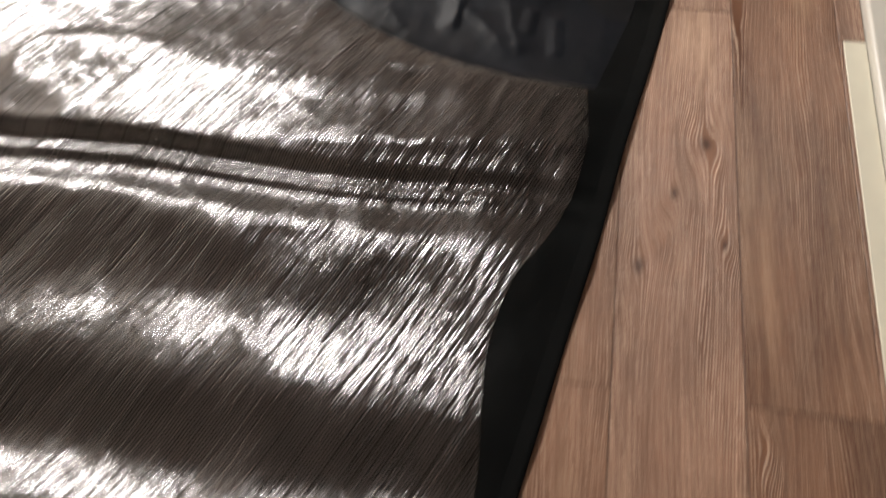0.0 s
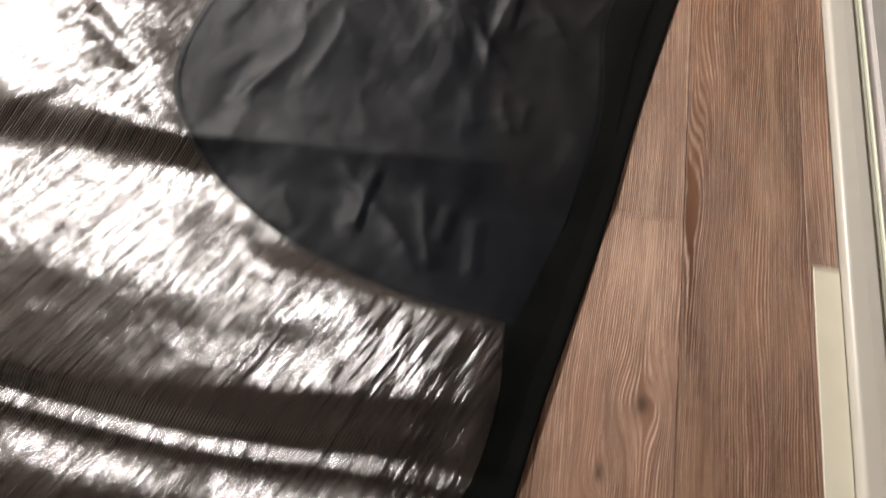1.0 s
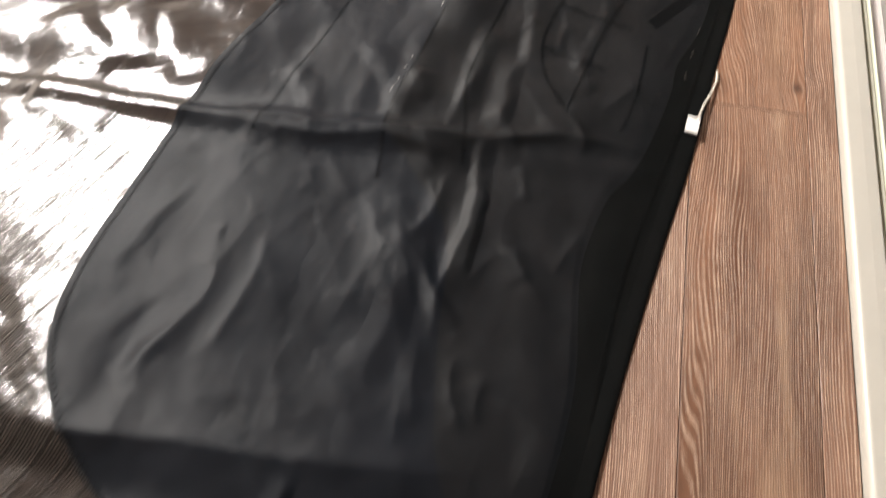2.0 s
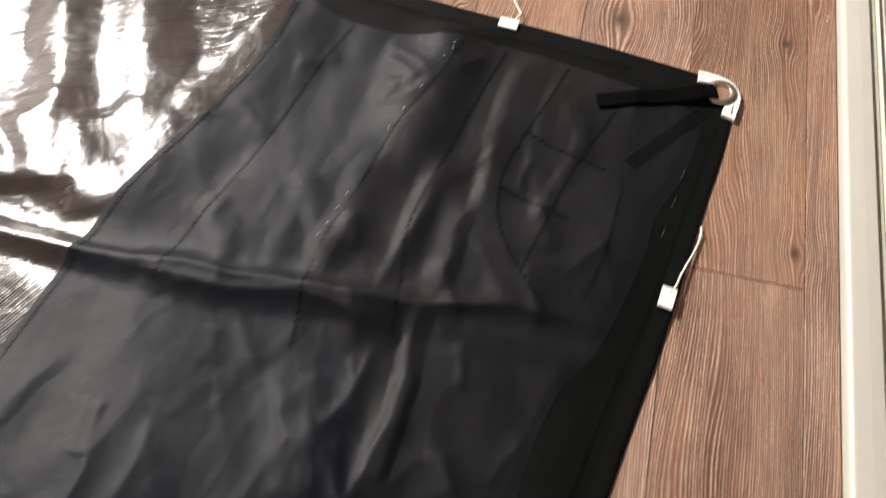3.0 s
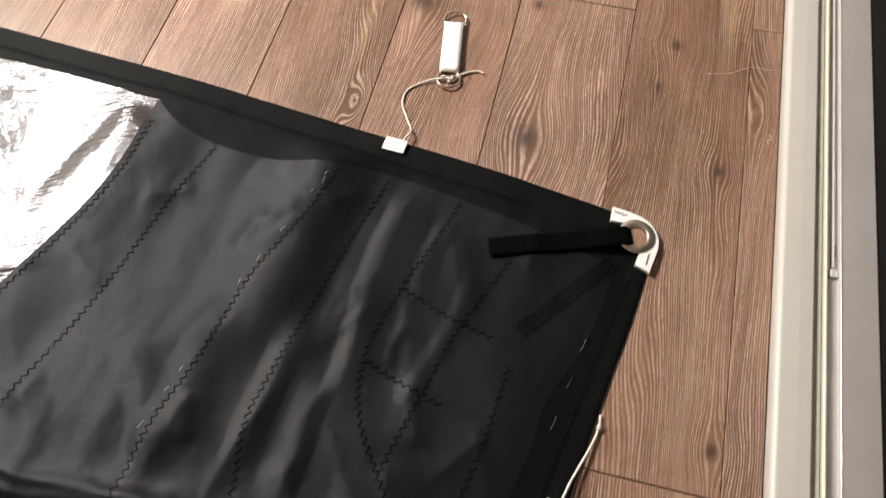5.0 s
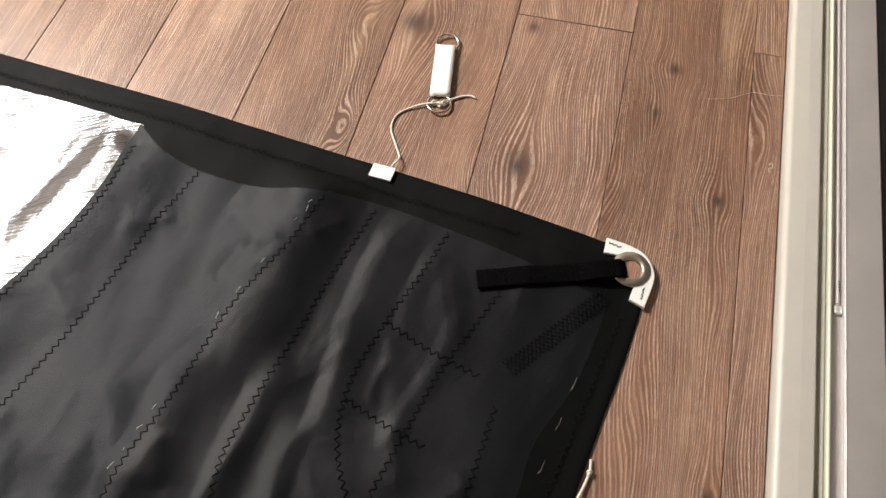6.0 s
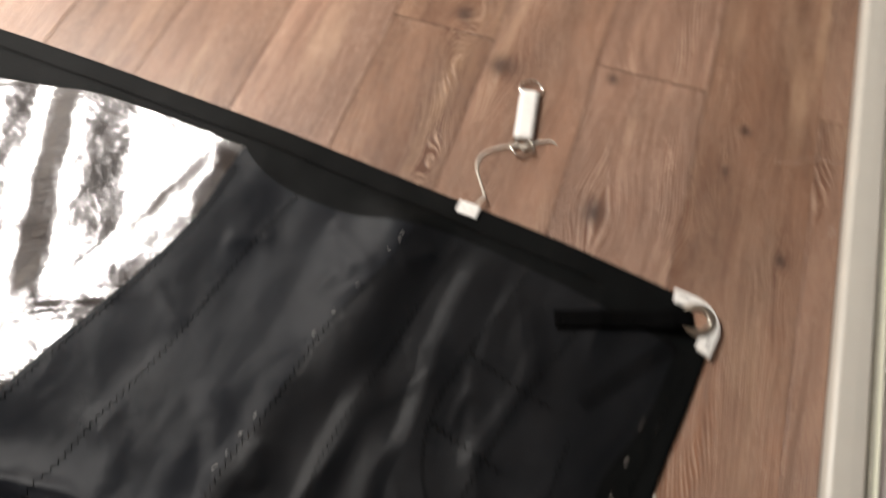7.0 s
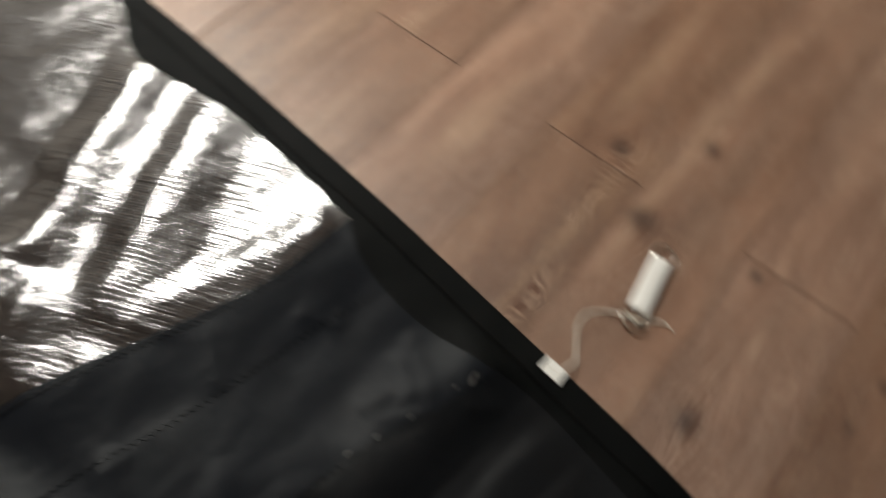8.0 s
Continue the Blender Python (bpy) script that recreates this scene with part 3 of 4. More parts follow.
# Pleats with straight flanks: the crest, the flank widths to the left and right of its run, the rise.
PLEATS = [([(-0.255, 0.317), (-0.263, 0.231), (-0.271, 0.147), (-0.272, 0.056), (-0.264, -0.02)], 0.040, 0.022, 0.0046),
          ([(-0.284, 0.035), (-0.295, -0.03), (-0.299, -0.075), (-0.303, -0.125)], 0.018, 0.028, 0.0042),
          ([(-0.333, 0.10), (-0.345, 0.035), (-0.354, -0.03), (-0.352, -0.10)], 0.020, 0.028, 0.0038),
          ([(-0.235, 0.170), (-0.215, 0.125), (-0.196, 0.080), (-0.190, 0.025)], 0.024, 0.016, 0.0017),
          ([(-0.145, 0.215), (-0.160, 0.123), (-0.181, 0.054), (-0.188, 0.015)], 0.018, 0.016, 0.0016),
          ([(-0.203, 0.262), (-0.214, 0.205), (-0.207, 0.150)], 0.020, 0.014, 0.0014),
          ([(-0.318, -0.142), (-0.318, -0.19), (-0.315, -0.27)], 0.020, 0.014, 0.0036),
          ([(-0.42, 0.085), (-0.45, 0.025), (-0.452, -0.05), (-0.478, -0.12)], 0.040, 0.030, 0.0032),
          ([(-0.55, 0.02), (-0.50, -0.03), (-0.47, -0.10), (-0.475, -0.15)], 0.030, 0.024, 0.0024),
          ([(-0.66, -0.05), (-0.62, -0.10), (-0.60, -0.15)], 0.030, 0.024, 0.0026),
          # the crumpled film
          ([(-1.12, -0.19), (-1.075, -0.234), (-1.060, -0.339), (-1.040, -0.425), (-0.975, -0.478), (-0.905, -0.53), (-0.890, -0.56), (-0.915, -0.588)], 0.150, 0.034, 0.0074),
          ([(-1.040, -0.430), (-1.062, -0.454), (-1.10, -0.470)], 0.014, 0.014, 0.0030),
          ([(-0.915, -0.570), (-0.985, -0.598), (-1.040, -0.640), (-1.12, -0.685)], 0.024, 0.090, 0.0052),
          ([(-1.180, -0.217), (-1.153, -0.304), (-1.122, -0.385)], 0.030, 0.030, 0.0060),
          ([(-1.060, -0.480), (-1.010, -0.540)], 0.036, 0.080, 0.0050),
          ([(-1.068, 0.010), (-1.007, -0.055), (-0.935, -0.098)], 0.032, 0.090, 0.0056),
          ([(-0.994, 0.030), (-0.940, -0.030), (-0.915, -0.105)], 0.090, 0.032, 0.0056),
          ([(-0.905, 0.050), (-0.871, -0.018), (-0.849, -0.077), (-0.815, -0.130)], 0.070, 0.026, 0.0046),
          ([(-1.060, -0.180), (-0.994, -0.209), (-0.920, -0.242)], 0.080, 0.036, 0.0060),
          ([(-0.960, 0.42), (-0.915, 0.300), (-0.865, 0.190), (-0.790, 0.020)], 0.085, 0.050, 0.0068),
          ([(-1.100, 0.40), (-1.040, 0.270), (-0.980, 0.130), (-0.930, 0.030)], 0.055, 0.060, 0.0085),
          ([(-0.664, 0.355), (-0.700, 0.268), (-0.734, 0.165), (-0.765, 0.08)], 0.090, 0.034, 0.0048),
          ([(-1.108, -1.130), (-1.092, -1.050), (-1.070, -0.985)], 0.090, 0.022, 0.0060),
          ([(-1.240, -1.060), (-1.205, -0.930), (-1.120, -0.905), (-0.95, -0.905)], 0.028, 0.100, 0.0060),
          ([(-0.470, -1.160), (-0.423, -1.055), (-0.374, -0.925)], 0.008, 0.010, 0.0014),
          # the black panel's lower half
          ([(-0.304, -0.225), (-0.309, -0.306), (-0.311, -0.377)], 0.010, 0.020, 0.0040),
          ([(-0.373, -0.333), (-0.352, -0.399), (-0.306, -0.457)], 0.014, 0.022, 0.0036),
          ([(-0.430, -0.26), (-0.405, -0.36), (-0.400, -0.458), (-0.414, -0.557)], 0.030, 0.045, 0.0040),
          ([(-0.466, -0.690), (-0.481, -0.749), (-0.485, -0.800)], 0.012, 0.030, 0.0046),
          ([(-0.345, -0.735), (-0.353, -0.800)], 0.014, 0.020, 0.0032),
          ([(-0.311, -0.750), (-0.301, -0.845)], 0.018, 0.018, 0.0028),
          ([(-0.745, -0.300), (-0.784, -0.387), (-0.810, -0.455)], 0.016, 0.032, 0.0015),
          ([(-0.676, -0.355), (-0.669, -0.432)], 0.012, 0.030, 0.0020),
          ([(-0.735, -0.48), (-0.778, -0.555)], 0.016, 0.030, 0.0014),
          ([(-0.698, -0.545), (-0.724, -0.618)], 0.016, 0.030, 0.0015)]


def pleat(x, y, line, w_left, w_right, rise):
    """One pleat with straight flanks of unlike width, running out at both ends."""
    best, side, along = beside(x, y, line)
    crest = 0.0018
    p = np.clip(1 + crest / 0.03 - np.sqrt(best**2 + crest**2) / np.where(side > 0, w_left, w_right), 0, 1)
    run_out = smooth01(along / 0.22 + 0.25) * smooth01((1 - along) / 0.22 + 0.25)
    return rise * run_out * (0.6 * p + 0.4 * smooth01(p))


PLEAT_LINES = [(spline(points, 5 if len(points) > 2 else 2), *rest) for points, *rest in PLEATS]


def height(x, y):
    """Height of the cloth over the floor."""
    x, y = np.asarray(x, float), np.asarray(y, float)
    low = smooth01((-1.02 - y) / 0.10)
    on_film = smooth01((film_right(y) + 0.13 - 0.09 * low - x) / (0.24 + 0.58 * low - 0.08 * smooth01((y + 0.2) / 0.1)))
    sway = 0.018 * wave_noise(x * 3.1, y * 0.7, 3)
    hem = 0.42 + 0.08 * np.exp(-(((y + 0.70) / 0.10) ** 2))
    h = 0.003 + (hem + (1 - hem) * on_film) * folds(y + sway + 0.02 * np.clip(x + 0.7, -1, 1))
    wx = x + 0.004 * wave_noise(x * 17, y * 17, 29) + 0.0018 * wave_noise(x * 47, y * 47, 31)
    wy = y + 0.003 * wave_noise(x * 19, y * 19, 37) + 0.0014 * wave_noise(x * 53, y * 53, 41)
    for line, width, rise in LINES:
        h = h + ridge(wx, wy, line, width, rise)
    for line, w_left, w_right, rise in PLEAT_LINES:
        h = h + pleat(wx, wy, line, w_left, w_right, rise)
    calm = 1 - 0.6 * on_film
    h = h + calm * (0.0030 * wave_noise(x * 9 + 0.6 * y, y * 4, 5) + 0.0014 * wave_noise(x * 23, y * 13, 7))
    h = h + 0.013 * np.exp(-((x + 0.60) ** 2 + (y - 0.41) ** 2) / 0.17**2)
    stretch = smooth01((x + 0.52) / 0.1) * smooth01((0.02 - x) / 0.12) * smooth01((y + 0.75) / 0.2)
    h = h + stretch * 0.0016 * wave_noise((x + 0.25 * y) * 22, (y - 0.2 * x) * 8.0, 11)
    h = h + on_film * 0.0014 * wave_noise((x - 0.5 * y) * 15, (y + 0.5 * x) * 7, 13)
    # sharp-edged crumples: small facets meeting in creases
    h = h - (0.35 + 0.65 * calm) * 0.0012 * np.abs(wave_noise(x * 8 + 0.7 * y * 6, y * 8 - 3 * x, 17)) ** 0.7
    h = h - 0.0006 * np.abs(wave_noise(x * 19 - 5 * y, y * 15 + 6 * x, 19)) ** 0.8
    slack = smooth01((-0.50 - x) / 0.2) * smooth01((-1.18 - y) / 0.08)
    h = h + slack * 0.0044 * wave_noise(x * 11 + 2 * y, y * 13 - 3 * x, 23)
    star = on_film * smooth01((y + 0.26) / 0.06) * smooth01((0.14 - y) / 0.10)
    h = h + star * 0.0030 * wave_noise(x * 15 + 4 * y, y * 10 - 5 * x, 53)
    # crumples drawn out along the yarns
    along, across = 0.45 * x + 0.89 * y, 0.45 * y - 0.89 * x
    h = h - on_film * smooth01((-0.66 - y) / 0.08) * (0.0030 * np.abs(wave_noise(along * 8, across * 15, 43)) ** 0.8 + 0.0014 * np.abs(wave_noise(along * 15, across * 34, 47)))
    stow = x + 0.372 + 0.10 * (0.30 - y)
    fall = np.where(stow < 0, smooth01(1 + stow / 0.11), smooth01(1 - stow / 0.072))
    h = h + 0.0175 * fall * smooth01((y - 0.02) / 0.12) * smooth01((0.37 - y) / 0.05)
    edge = np.minimum((sail_right(y) - x) * 0.6, sail_top(x) - y)
    h = h * (0.38 + 0.62 * smooth01(edge / 0.05)) + 0.0015
    return np.maximum(h, 0.0016)


def sheet(name, left, right, top, y0, y_flat, rows, cols, lift, mat, parent, label, thick=0.0, taper=False):
    """A panel of cloth between two side boundaries and under a curved top, laid on the folds."""
    v = np.linspace(0, 1, rows)
    ys = y0 + v * (y_flat - y0)
    u = np.linspace(0, 1, cols)
    xl, xr = left(ys), right(ys)
    X = xl[:, None] + (xr - xl)[:, None] * u[None]
    Y = np.repeat(ys[:, None], cols, 1)
    push = smooth01((Y - (y_flat - 0.30)) / 0.30)
    for _ in range(4):
        Y = ys[:, None] + (top(X) - y_flat) * push
        X = left(Y) + (right(Y) - left(Y)) * u[None]
    Z = height(X, Y) + 0.0003 + (lift - 0.0003) * smooth01((1 - u[None]) / 0.06) if taper else height(X, Y) + lift
    verts = np.stack([X, Y, Z], -1).reshape(-1, 3)
    i = np.arange(rows * cols).reshape(rows, cols)
    faces = np.stack([i[:-1, :-1], i[:-1, 1:], i[1:, 1:], i[1:, :-1]], -1).reshape(-1, 4)
    ob = raw_part(name, verts.tolist(), faces.tolist(), mat, parent, label)
    if thick:
        s = ob.modifiers.new("thickness", "SOLIDIFY")
        s.thickness, s.offset = thick, -1.0
    return ob


sail = tagged(new("sail"), "black sail with a silver-brown film panel spread on planks", "sail")
LEFT = lambda y: np.full(np.shape(y), -1.72)
sheet("border_cloth", LEFT, sail_right, sail_top, -2.75, 0.40, 420, 260, 0.0, black_cloth, sail, "matt black border cloth", 0.0008)
sheet("film_panel", lambda y: np.full(np.shape(y), -1.66), film_right, film_top, -2.70, 0.372, 860, 330, 0.0007, laminate, sail, "shiny silver-brown metallised film panel with parallel yarns")
sheet("charcoal_panel", lambda y: film_right(y) - 0.004, grey_right, grey_top, -0.905, 0.33, 400, 230, 0.0010, grey_cloth, sail, "charcoal sailcloth panel with old folds", taper=True)
sheet("corner_patch", patch_left, lambda y: grey_right(y) + 0.003, lambda x: grey_top(x) + 0.002, -0.74, 0.325, 360, 170, 0.0016, patch_cloth, sail, "black doubled corner patch", taper=True)


def band(name, curve, inward, width, lift, mat, parent, label):
    """A folded edge tape along the sail's rim: rolls over the edge down to the floor."""
    c = np.array(curve)
    d = np.gradient(c, axis=0)
    d /= np.linalg.norm(d, axis=1)[:, None]
    nrm = np.stack([-d[:, 1], d[:, 0]], -1) * inward
    section = [(-0.0004, -0.004), (-0.0010, -0.0018), (-0.0004, -0.0002), (0.0014, 0.0006), (0.006, 0.0006), (width * 0.6, 0.0003), (width, -0.0002), (width + 0.014, -0.0016)]
    off, rise = np.array(section).T
    xy = c[:, None] + nrm[:, None] * off[None, :, None]
    z = np.maximum(height(xy[..., 0], xy[..., 1]) + lift + rise, 0.0004)
    verts = np.concatenate([xy, z[..., None]], -1).reshape(-1, 3).tolist()
    k = len(section)
    faces = [(a * k + b, a * k + b + 1, (a + 1) * k + b + 1, (a + 1) * k + b) for a in range(len(c) - 1) for b in range(k - 1)]
    return raw_part(name, verts, faces, mat, parent, label)


ys = np.linspace(-2.7, 0.288, 260)
band("edge_tape", np.stack([sail_right(ys), ys], -1), 1, 0.020, 0.0005, black_cloth, sail, "black folded edge tape")
xs = np.linspace(-1.7, 0.012, 200)
band("edge_tape", np.stack([xs, sail_top(xs)], -1), -1, 0.022, 0.0010, black_cloth, sail, "black folded edge tape")


def stitches(points, lift, pitch=0.0105, swing=0.0034, radius=0.00060, mat=None, label=""):
    """One zigzag seam as a thin thread over the cloth."""
    s = spline(points, 30)
    seg = np.r_[0, np.cumsum(np.hypot(*np.diff(s, axis=0).T))]
    n = max(4, int(seg[-1] / pitch * 2))
    at = np.linspace(0, seg[-1], n)
    p = np.stack([np.interp(at, seg, s[:, 0]), np.interp(at, seg, s[:, 1])], -1)
    d = np.gradient(p, axis=0)
    d /= np.linalg.norm(d, axis=1)[:, None] + 1e-9
    p = p + np.stack([-d[:, 1], d[:, 0]], -1) * (swing * np.where(np.arange(n) % 2, 1, -1))[:, None]
    fine = np.vstack([p[0][None]] + [a + (b - a) * np.array([[0.5], [1.0]]) for a, b in zip(p, p[1:])])
    z = height(fine[:, 0], fine[:, 1]) + lift + radius * 0.6
    v, f = tube(np.c_[fine, z], radius, 4)
    return raw_part("seam", v, f, mat or thread_black, sail, label)


film_y = np.linspace(-0.89, 0.33, 14)
SEAMS = [([(-0.544, 0.313), (-0.576, 0.217), (-0.605, 0.085), (-0.63, -0.007), (-0.659, -0.10), (-0.68, -0.19)], 0.0013),
         ([(-0.358, 0.31), (-0.381, 0.231), (-0.425, 0.123), (-0.451, 0.0), (-0.47, -0.076), (-0.475, -0.149), (-0.468, -0.24)], 0.0019),
         ([(-0.291, 0.316), (-0.316, 0.212), (-0.335, 0.117), (-0.359, 0.006), (-0.363, -0.05), (-0.352, -0.119), (-0.345, -0.19)], 0.0019),
         ([(-0.188, 0.303), (-0.207, 0.237), (-0.233, 0.163), (-0.252, 0.075), (-0.24, 0.0), (-0.196, -0.068), (-0.15, -0.12)], 0.0019),
         ([(-0.231, 0.164), (-0.168, 0.141), (-0.107, 0.125)], 0.0019),
         ([(-0.249, 0.061), (-0.20, 0.044), (-0.148, 0.029)], 0.0019),
         ([(-0.105, 0.236), (-0.127, 0.182), (-0.154, 0.114), (-0.177, 0.022), (-0.198, -0.062)], 0.0019),
         ([(-0.08, 0.095), (-0.091, -0.011), (-0.11, -0.09)], 0.0019),
         ([(-1.2, 0.432), (-0.938, 0.412), (-0.692, 0.388), (-0.348, 0.351), (-0.10, 0.322)], 0.0020),
         ([(0.045, 0.245), (0.006, 0.06), (-0.03, -0.10), (-0.085, -0.32), (-0.115, -0.55)], 0.0020)]
for points, lift in SEAMS:
    stitches(points, lift)
stitches([(float(film_right(y)) + 0.006, float(y)) for y in film_y], 0.0013)
for k in range(3):
    o = 0.0075 * (k - 1)
    stitches([(0.022 + o * 0.8, 0.264 - o * 0.6), (-0.026 + o * 0.8, 0.203 - o * 0.6), (-0.075 + o * 0.8, 0.142 - o * 0.6)], 0.0022, 0.006, 0.0036, 0.0006)

rng = random.Random(4)
bits = spline([(-0.36, 0.315), (-0.383, 0.231), (-0.427, 0.123), (-0.453, 0.0), (-0.472, -0.076)], 6)
for x, y in bits[1:]:
    if rng.random() < 0.42:
        a, r = rng.uniform(0.9, 1.6), rng.uniform(0.002, 0.0055)
        x0, y0 = x - 0.006 + rng.uniform(-0.003, 0.002), y + rng.uniform(-0.006, 0.006)
        z0 = float(height(x0, y0)) + 0.0022
        v, f = tube([(x0 - r * math.cos(a), y0 - r * math.sin(a), z0), (x0, y0, z0 + 0.0012), (x0 + r * math.cos(a), y0 + r * math.sin(a), z0)], 0.00032, 4)
        raw_part("thread_end", v, f, thread_white, sail, "short white thread end")


# ---- corner fittings ----
def slab(name, outline, z0, z1, mat, parent, label, bevel=0.0008):
    bm = bmesh.new()
    low = bm.faces.new([bm.verts.new((x, y, z0)) for x, y in outline])
    bmesh.ops.recalc_face_normals(bm, faces=[low])
    got = bmesh.ops.extrude_face_region(bm, geom=[low])
    bmesh.ops.translate(bm, vec=(0, 0, z1 - z0), verts=[e for e in got["geom"] if isinstance(e, bmesh.types.BMVert)])
    bmesh.ops.recalc_face_normals(bm, faces=bm.faces)
    rim = [e for e in bm.edges if all(abs(w.co.z - z1) < 1e-6 for w in e.verts)]
    bmesh.ops.bevel(bm, geom=rim, offset=bevel, segments=2, affect="EDGES")
    return part(name, bm, mat, parent, label)


GX, GY = 0.0475, 0.306
outer = spline([(0.012, 0.3445), (0.042, 0.3395), (0.062, 0.331), (0.0745, 0.314), (0.0775, 0.295), (0.0705, 0.258)], 6)
inner = spline([(0.051, 0.265), (0.0545, 0.283), (0.0610, 0.296), (0.0620, 0.311), (0.051, 0.3215), (0.032, 0.3225), (0.0115, 0.3225)], 6)
slab("corner_binding", [tuple(p) for p in outer] + [tuple(p) for p in inner], 0.0016, 0.0092, white_tape, sail, "white sewn corner binding")
for points in ([(0.014, 0.336), (0.022, 0.3345), (0.032, 0.3325)], [(0.064, 0.266), (0.0645, 0.274), (0.0655, 0.284)]):
    s = spline(points, 10)
    p = s[::3].copy()
    p[::2, 0] += 0.002
    p[::2, 1] += 0.0025
    v, f = tube(np.c_[p, np.full(len(p), 0.0097)], 0.0006, 4)
    raw_part("seam", v, f, thread_black, sail, "black zigzag stitches on white binding")


def washer(r0, r1, z):
    """A domed eyelet ring round a hole."""
    bm = bmesh.new()
    section = [(r1, 0.0), (r1 * 0.985, 0.0011), ((r0 + r1) / 2, 0.0023), (r0 * 1.10, 0.0026), (r0 * 1.0, 0.0014), (r0 * 0.97, -0.002), (r0 * 0.97, -0.009)]
    rings = [[bm.verts.new((r * math.cos(2 * math.pi * a / 48), r * math.sin(2 * math.pi * a / 48), z + h)) for a in range(48)] for r, h in section]
    for p, q in zip(rings, rings[1:]):
        for a in range(48):
            bm.faces.new((p[a], p[(a + 1) % 48], q[(a + 1) % 48], q[a]))
    bmesh.ops.recalc_face_normals(bm, faces=bm.faces)
    return bm


eyelet = part("eyelet", washer(0.0135, 0.0245, 0.0096), dull_steel, sail, "dull nickel eyelet ring", True)
eyelet.location = (GX, GY, 0)
bm = bmesh.new()
bmesh.ops.create_cone(bm, cap_ends=True, segments=40, radius1=0.0128, radius2=0.0128, depth=0.0006)
hole = part("eyelet_floor", bm, oak, sail, "plank seen through the eyelet")
hole.location = (GX, GY, 0.0082)

# strap of ribbed webbing sewn down and looped through the eyelet
a, b = np.array([-0.137, 0.2445]), np.array([0.041, 0.3035])
d = (b - a) / np.linalg.norm(b - a)
nrm = np.array([-d[1], d[0]])
verts, faces = [], []
N, C = 60, 9
for i in range(N):
    p = a + (b - a) * i / (N - 1)
    for j in range(C):
        w = (j / (C - 1) - 0.5) * 0.0245
        x, y = p + nrm * w
        up = 0.0020 + 0.0006 * (j % 2) + 0.0004 * math.sin(i * 1.9 + 2.2 * (j % 2))
        rise = smooth01((i / (N - 1) - 0.66) / 0.2) * 0.0062
        dip = smooth01((i / (N - 1) - 0.955) / 0.045) * 0.007
        verts.append((x, y, max(float(height(x, y)) + 0.0022, 0.0070) + up + float(rise) - float(dip)))
faces = [(i * C + j, i * C + j + 1, (i + 1) * C + j + 1, (i + 1) * C + j) for i in range(N - 1) for j in range(C - 1)]
strap = raw_part("strap", verts, faces, strap_black, sail, "black ribbed webbing strap through the eyelet")
s = strap.modifiers.new("thickness", "SOLIDIFY")
s.thickness = 0.0022


def tab(cx, cy, turn, w, h, lift):
    bm = box_bm(-w / 2, w / 2, -h / 2, h / 2, 0, 0.0032, 0.0009, 2)
    ob = part("tab", bm, white_tape, sail, "small white sewn webbing tab")
    ob.matrix_local = pose(cx, cy, lift, 0, 0, turn)
    for k in (-1, 1):
        dot = part("stitch", box_bm(k * w * 0.2 - 0.0026, k * w * 0.2 + 0.0026, -0.0006, 0.0006, 0.0032, 0.0038), cord_white, ob)
    return ob


tab(-0.2995, 0.3735, -4, 0.032, 0.0215, 0.0075)
tab(-0.0015, -0.0590, -9, 0.0200, 0.0300, 0.0105)

# cord with a knot beside the right edge
knot_points = spline([(0.000, -0.050), (0.007, -0.042), (0.013, -0.022), (0.020, -0.003), (0.031, 0.026), (0.037, 0.049), (0.0365, 0.064)], 10)
z = np.interp(knot_points[:, 1], [-0.05, -0.03, 0.0, 0.03, 0.07], [0.0130, 0.0130, 0.0085, 0.0040, 0.0022])
v, f = tube(np.c_[knot_points, z], 0.0016, 8)
cord = raw_part("cord", v, f, cord_white, sail, "thin white cord with a knotted end")
bm = torus_bm(0.0022, 0.0015, 16, 8)
kn = part("knot", bm, cord_white, cord, "", True)
kn.matrix_local = pose(0.0370, 0.0500, 0.0034, 70, 20, 10)
kn = part("knot", torus_bm(0.0020, 0.0014, 16, 8), cord_white, cord, "", True)
kn.matrix_local = pose(0.0372, 0.0470, 0.0034, 60, -40, 60)

# ---- webbing toggle with two rings on its cord ----
toggle = tagged(new("ring_strap"), "short white webbing loop with two steel rings on a cord", "ring strap")
toggle.location = (-0.264, 0.569, 0)
T = Matrix.Translation((0.264, -0.569, 0))
path = spline([(-0.289, 0.384), (-0.284, 0.404), (-0.297, 0.428), (-0.310, 0.451), (-0.311, 0.472), (-0.302, 0.487), (-0.283, 0.500), (-0.268, 0.506), (-0.255, 0.510)], 10)
z = np.interp(path[:, 1], [0.384, 0.40, 0.41, 0.49, 0.51], [0.0115, 0.0085, 0.0020, 0.0020, 0.0058])
v, f = tube(np.c_[path, z], 0.0015, 8)
ob = raw_part("cord", v, f, cord_white, toggle, "thin white cord")
ob.data.transform(T)
tail = spline([(-0.252, 0.511), (-0.240, 0.521), (-0.226, 0.531), (-0.214, 0.535), (-0.206, 0.533)], 8)
v, f = tube(np.c_[tail, np.interp(tail[:, 0], [-0.252, -0.236, -0.20], [0.0055, 0.0026, 0.0018])], 0.0016, 8)
ob = raw_part("cord_tail", v, f, cord_white, toggle, "frayed cord end")
ob.data.transform(T)
for k, (dx, dy, rx, rz) in enumerate([(-0.262, 0.5090, 65, 20), (-0.254, 0.5075, 70, -30), (-0.2475, 0.5115, 60, 70)]):
    ob = part("knot", torus_bm(0.0030, 0.0017, 16, 8), cord_white, toggle, "", True)
    ob.matrix_local = T @ pose(dx, dy, 0.0050, rx, 0, rz)
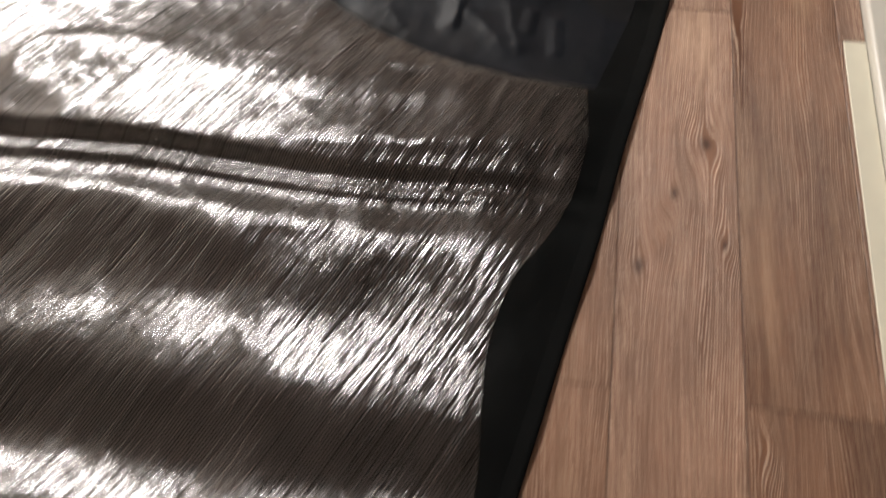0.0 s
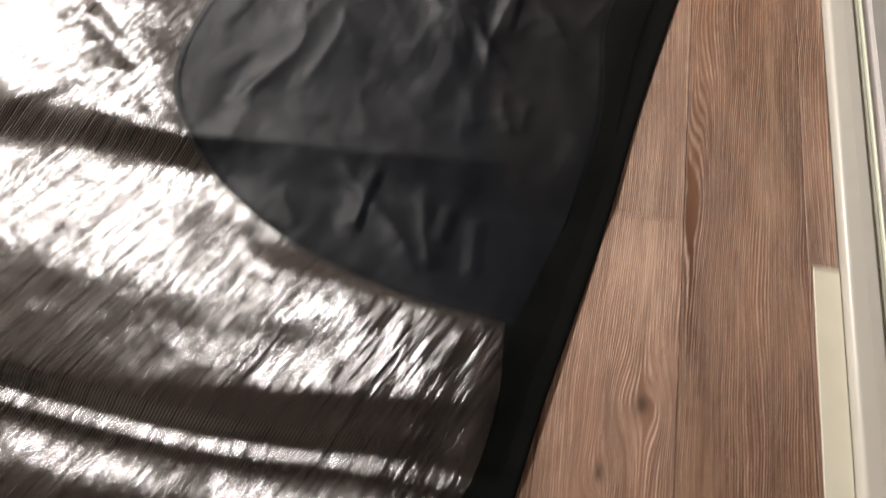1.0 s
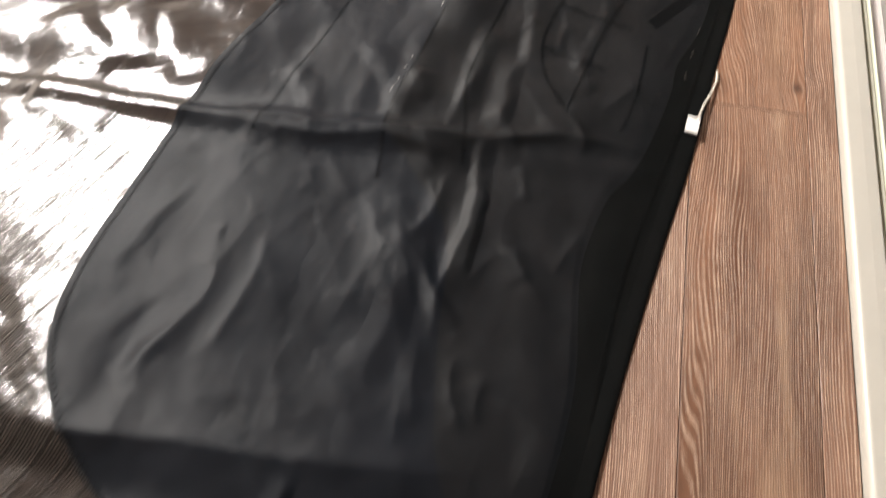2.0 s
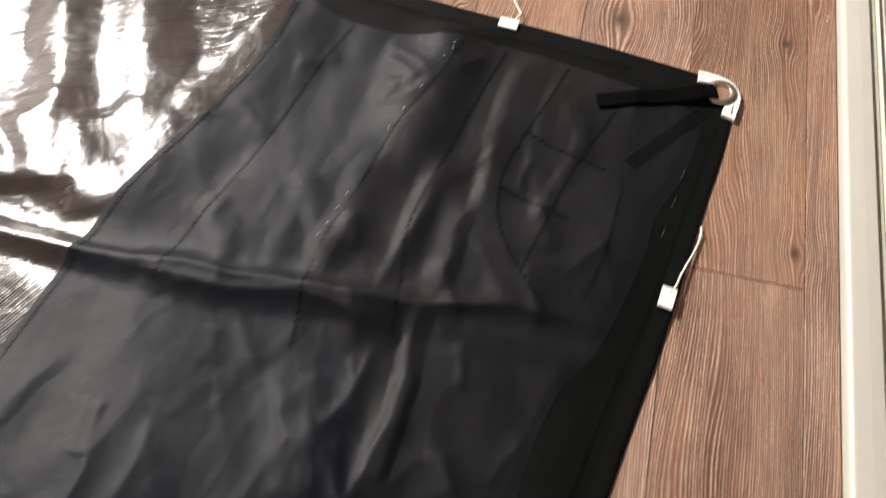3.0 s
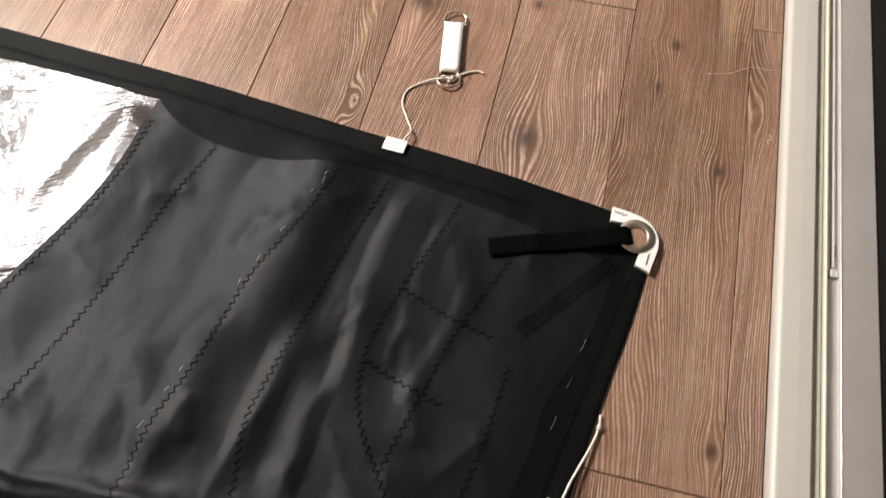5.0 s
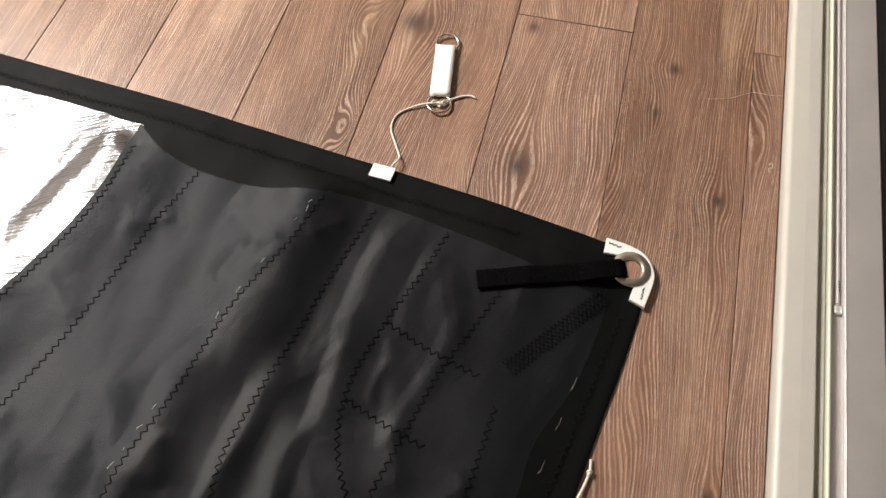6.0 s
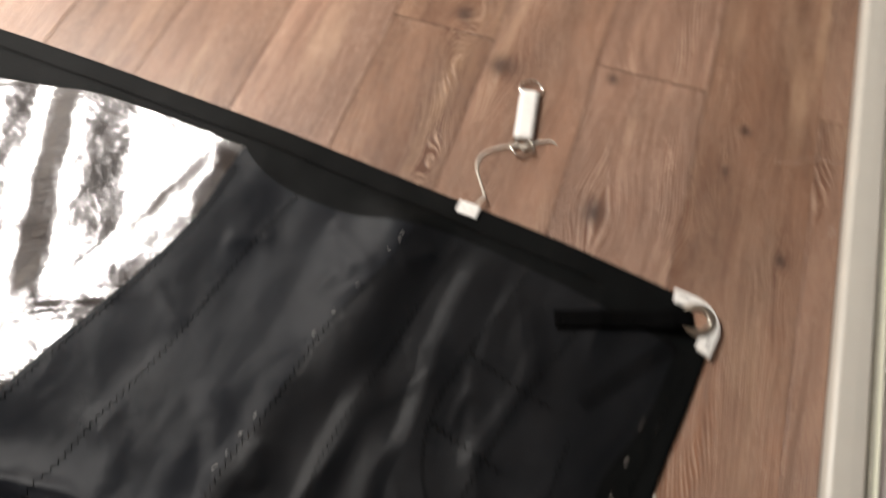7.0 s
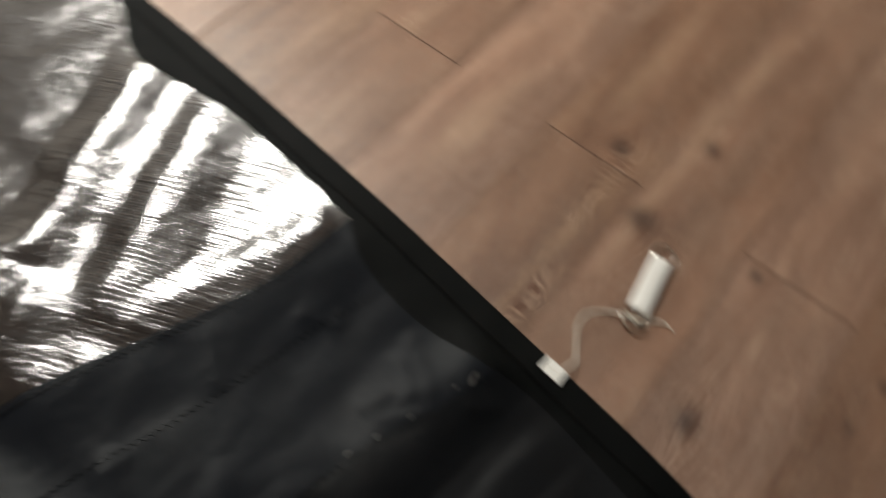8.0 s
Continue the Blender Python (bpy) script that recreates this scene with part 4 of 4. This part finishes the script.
for x, y, tilt in ((-0.2710, 0.6240, 6), (-0.2545, 0.5095, -5)):
    ob = part("ring", torus_bm(0.0170, 0.0017), steel, toggle, "polished steel ring", True)
    ob.matrix_local = T @ pose(x, y, 0.0040, tilt, 0, 0)
lo, hi = np.array([-0.2575, 0.5265]), np.array([-0.2712, 0.6150])
d = (hi - lo) / np.linalg.norm(hi - lo)
nrm = np.array([d[1], -d[0]])
verts, faces = [], []
loop = [(0, 0.0092), (0.04, 0.0096), (0.2, 0.0090), (0.5, 0.0088), (0.8, 0.0090), (0.96, 0.0096), (1.0, 0.0092), (1.035, 0.0070), (1.045, 0.0040), (1.03, 0.0016), (0.95, 0.0010), (0.5, 0.0008), (0.05, 0.0010), (-0.03, 0.0016), (-0.045, 0.0040), (-0.035, 0.0070)]
for s, zz in loop:
    for j in range(5):
        w = (j / 4 - 0.5) * 0.0295
        p = lo + (hi - lo) * s + nrm * w
        verts.append((p[0], p[1], zz + 0.0002 * (j % 2)))
k = len(loop)
faces = [(i * 5 + j, i * 5 + j + 1, ((i + 1) % k) * 5 + j + 1, ((i + 1) % k) * 5 + j) for i in range(k) for j in range(4)]
ob = raw_part("webbing", verts, faces, white_tape, toggle, "white webbing loop")
ob.data.transform(T)
s = ob.modifiers.new("thickness", "SOLIDIFY")
s.thickness = 0.0012

# ---- loose hairs on the black border ----
for x0, y0, x1, y1 in ((-0.008, 0.086, -0.004, 0.101), (0.001, 0.135, 0.005, 0.152), (-0.018, 0.033, -0.014, 0.050)):
    t = np.linspace(0, 1, 5)
    px, py = x0 + (x1 - x0) * t + 0.001 * np.sin(3 * t), y0 + (y1 - y0) * t
    v, f = tube(np.c_[px, py, height(px, py) + 0.0024], 0.00013, 4)
    raw_part("thread_end", v, f, lint, sail, "fine pale thread end")

# ---- lint on the planks ----
for points in ([(0.117, 0.607), (0.150, 0.616), (0.181, 0.634), (0.205, 0.634), (0.222, 0.637)], [(0.209, 0.512), (0.213, 0.516), (0.214, 0.508), (0.209, 0.506), (0.211, 0.499)]):
    p = spline(points, 8)
    v, f = tube(np.c_[p, np.full(len(p), 0.0008)], 0.00035, 4)
    ob = raw_part("lint_thread", v, f, lint)
    tagged(ob, "fine pale thread lying on the floor", "thread")

# ---- planks ----
PW, PL = 0.18, 1.406


def plank_mesh(wide, long):
    """One plank about its middle, with eased upper edges."""
    bm = bmesh.new()
    gap, ease = 0.0002, 0.0011
    a, b = wide / 2 - gap, long / 2 - gap
    top = [(-a, -b), (a, -b), (a, b), (-a, b)]
    low = [bm.verts.new((x, y, -0.010)) for x, y in top]
    mid = [bm.verts.new((x, y, -0.0010)) for x, y in top]
    up = [bm.verts.new((x - math.copysign(ease, x), y - math.copysign(ease, y), 0.0)) for x, y in top]
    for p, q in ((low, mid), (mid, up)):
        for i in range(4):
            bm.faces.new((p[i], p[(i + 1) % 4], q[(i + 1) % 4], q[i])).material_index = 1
    bm.faces.new(up)
    me = bpy.data.meshes.new("plank")
    bm.to_mesh(me)
    bm.free()
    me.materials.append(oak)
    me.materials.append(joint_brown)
    return me


cuts = {}
for row in range(-24, 1):
    start = 0.0 if row % 2 == 0 else 0.712
    left, right = max(row * PW, X0), (row + 1) * PW
    for k in range(-4, 4):
        y0, y1 = max(start + k * PL, Y0), min(start + (k + 1) * PL, Y1)
        if y1 - y0 < 0.02:
            continue
        size = (round(right - left, 4), round(y1 - y0, 4))
        if size not in cuts:
            cuts[size] = plank_mesh(*size)
        ob = new("plank", cuts[size])
        ob.parent = floor
        ob.location = ((left + right) / 2, (y0 + y1) / 2, 0)
# the cut row along the sill
x0, x1 = PW + 0.0004, 0.2243
for y0, y1 in ((-0.738, 0.7122), (0.7126, 2.118), (2.1184, 3.52), (3.5204, Y1)):
    bm = box_bm(x0, x1, y0, y1, -0.010, 0.0, 0.0008, 1)
    part("plank", bm, oak, floor)
part("plank", box_bm(x0, 0.1864, -2.3, -0.7385, -0.010, 0.0, 0.0006, 1), oak, floor)
part("plank", box_bm(x0, x1, Y0, -2.3004, -0.010, 0.0, 0.0008, 1), oak, floor)
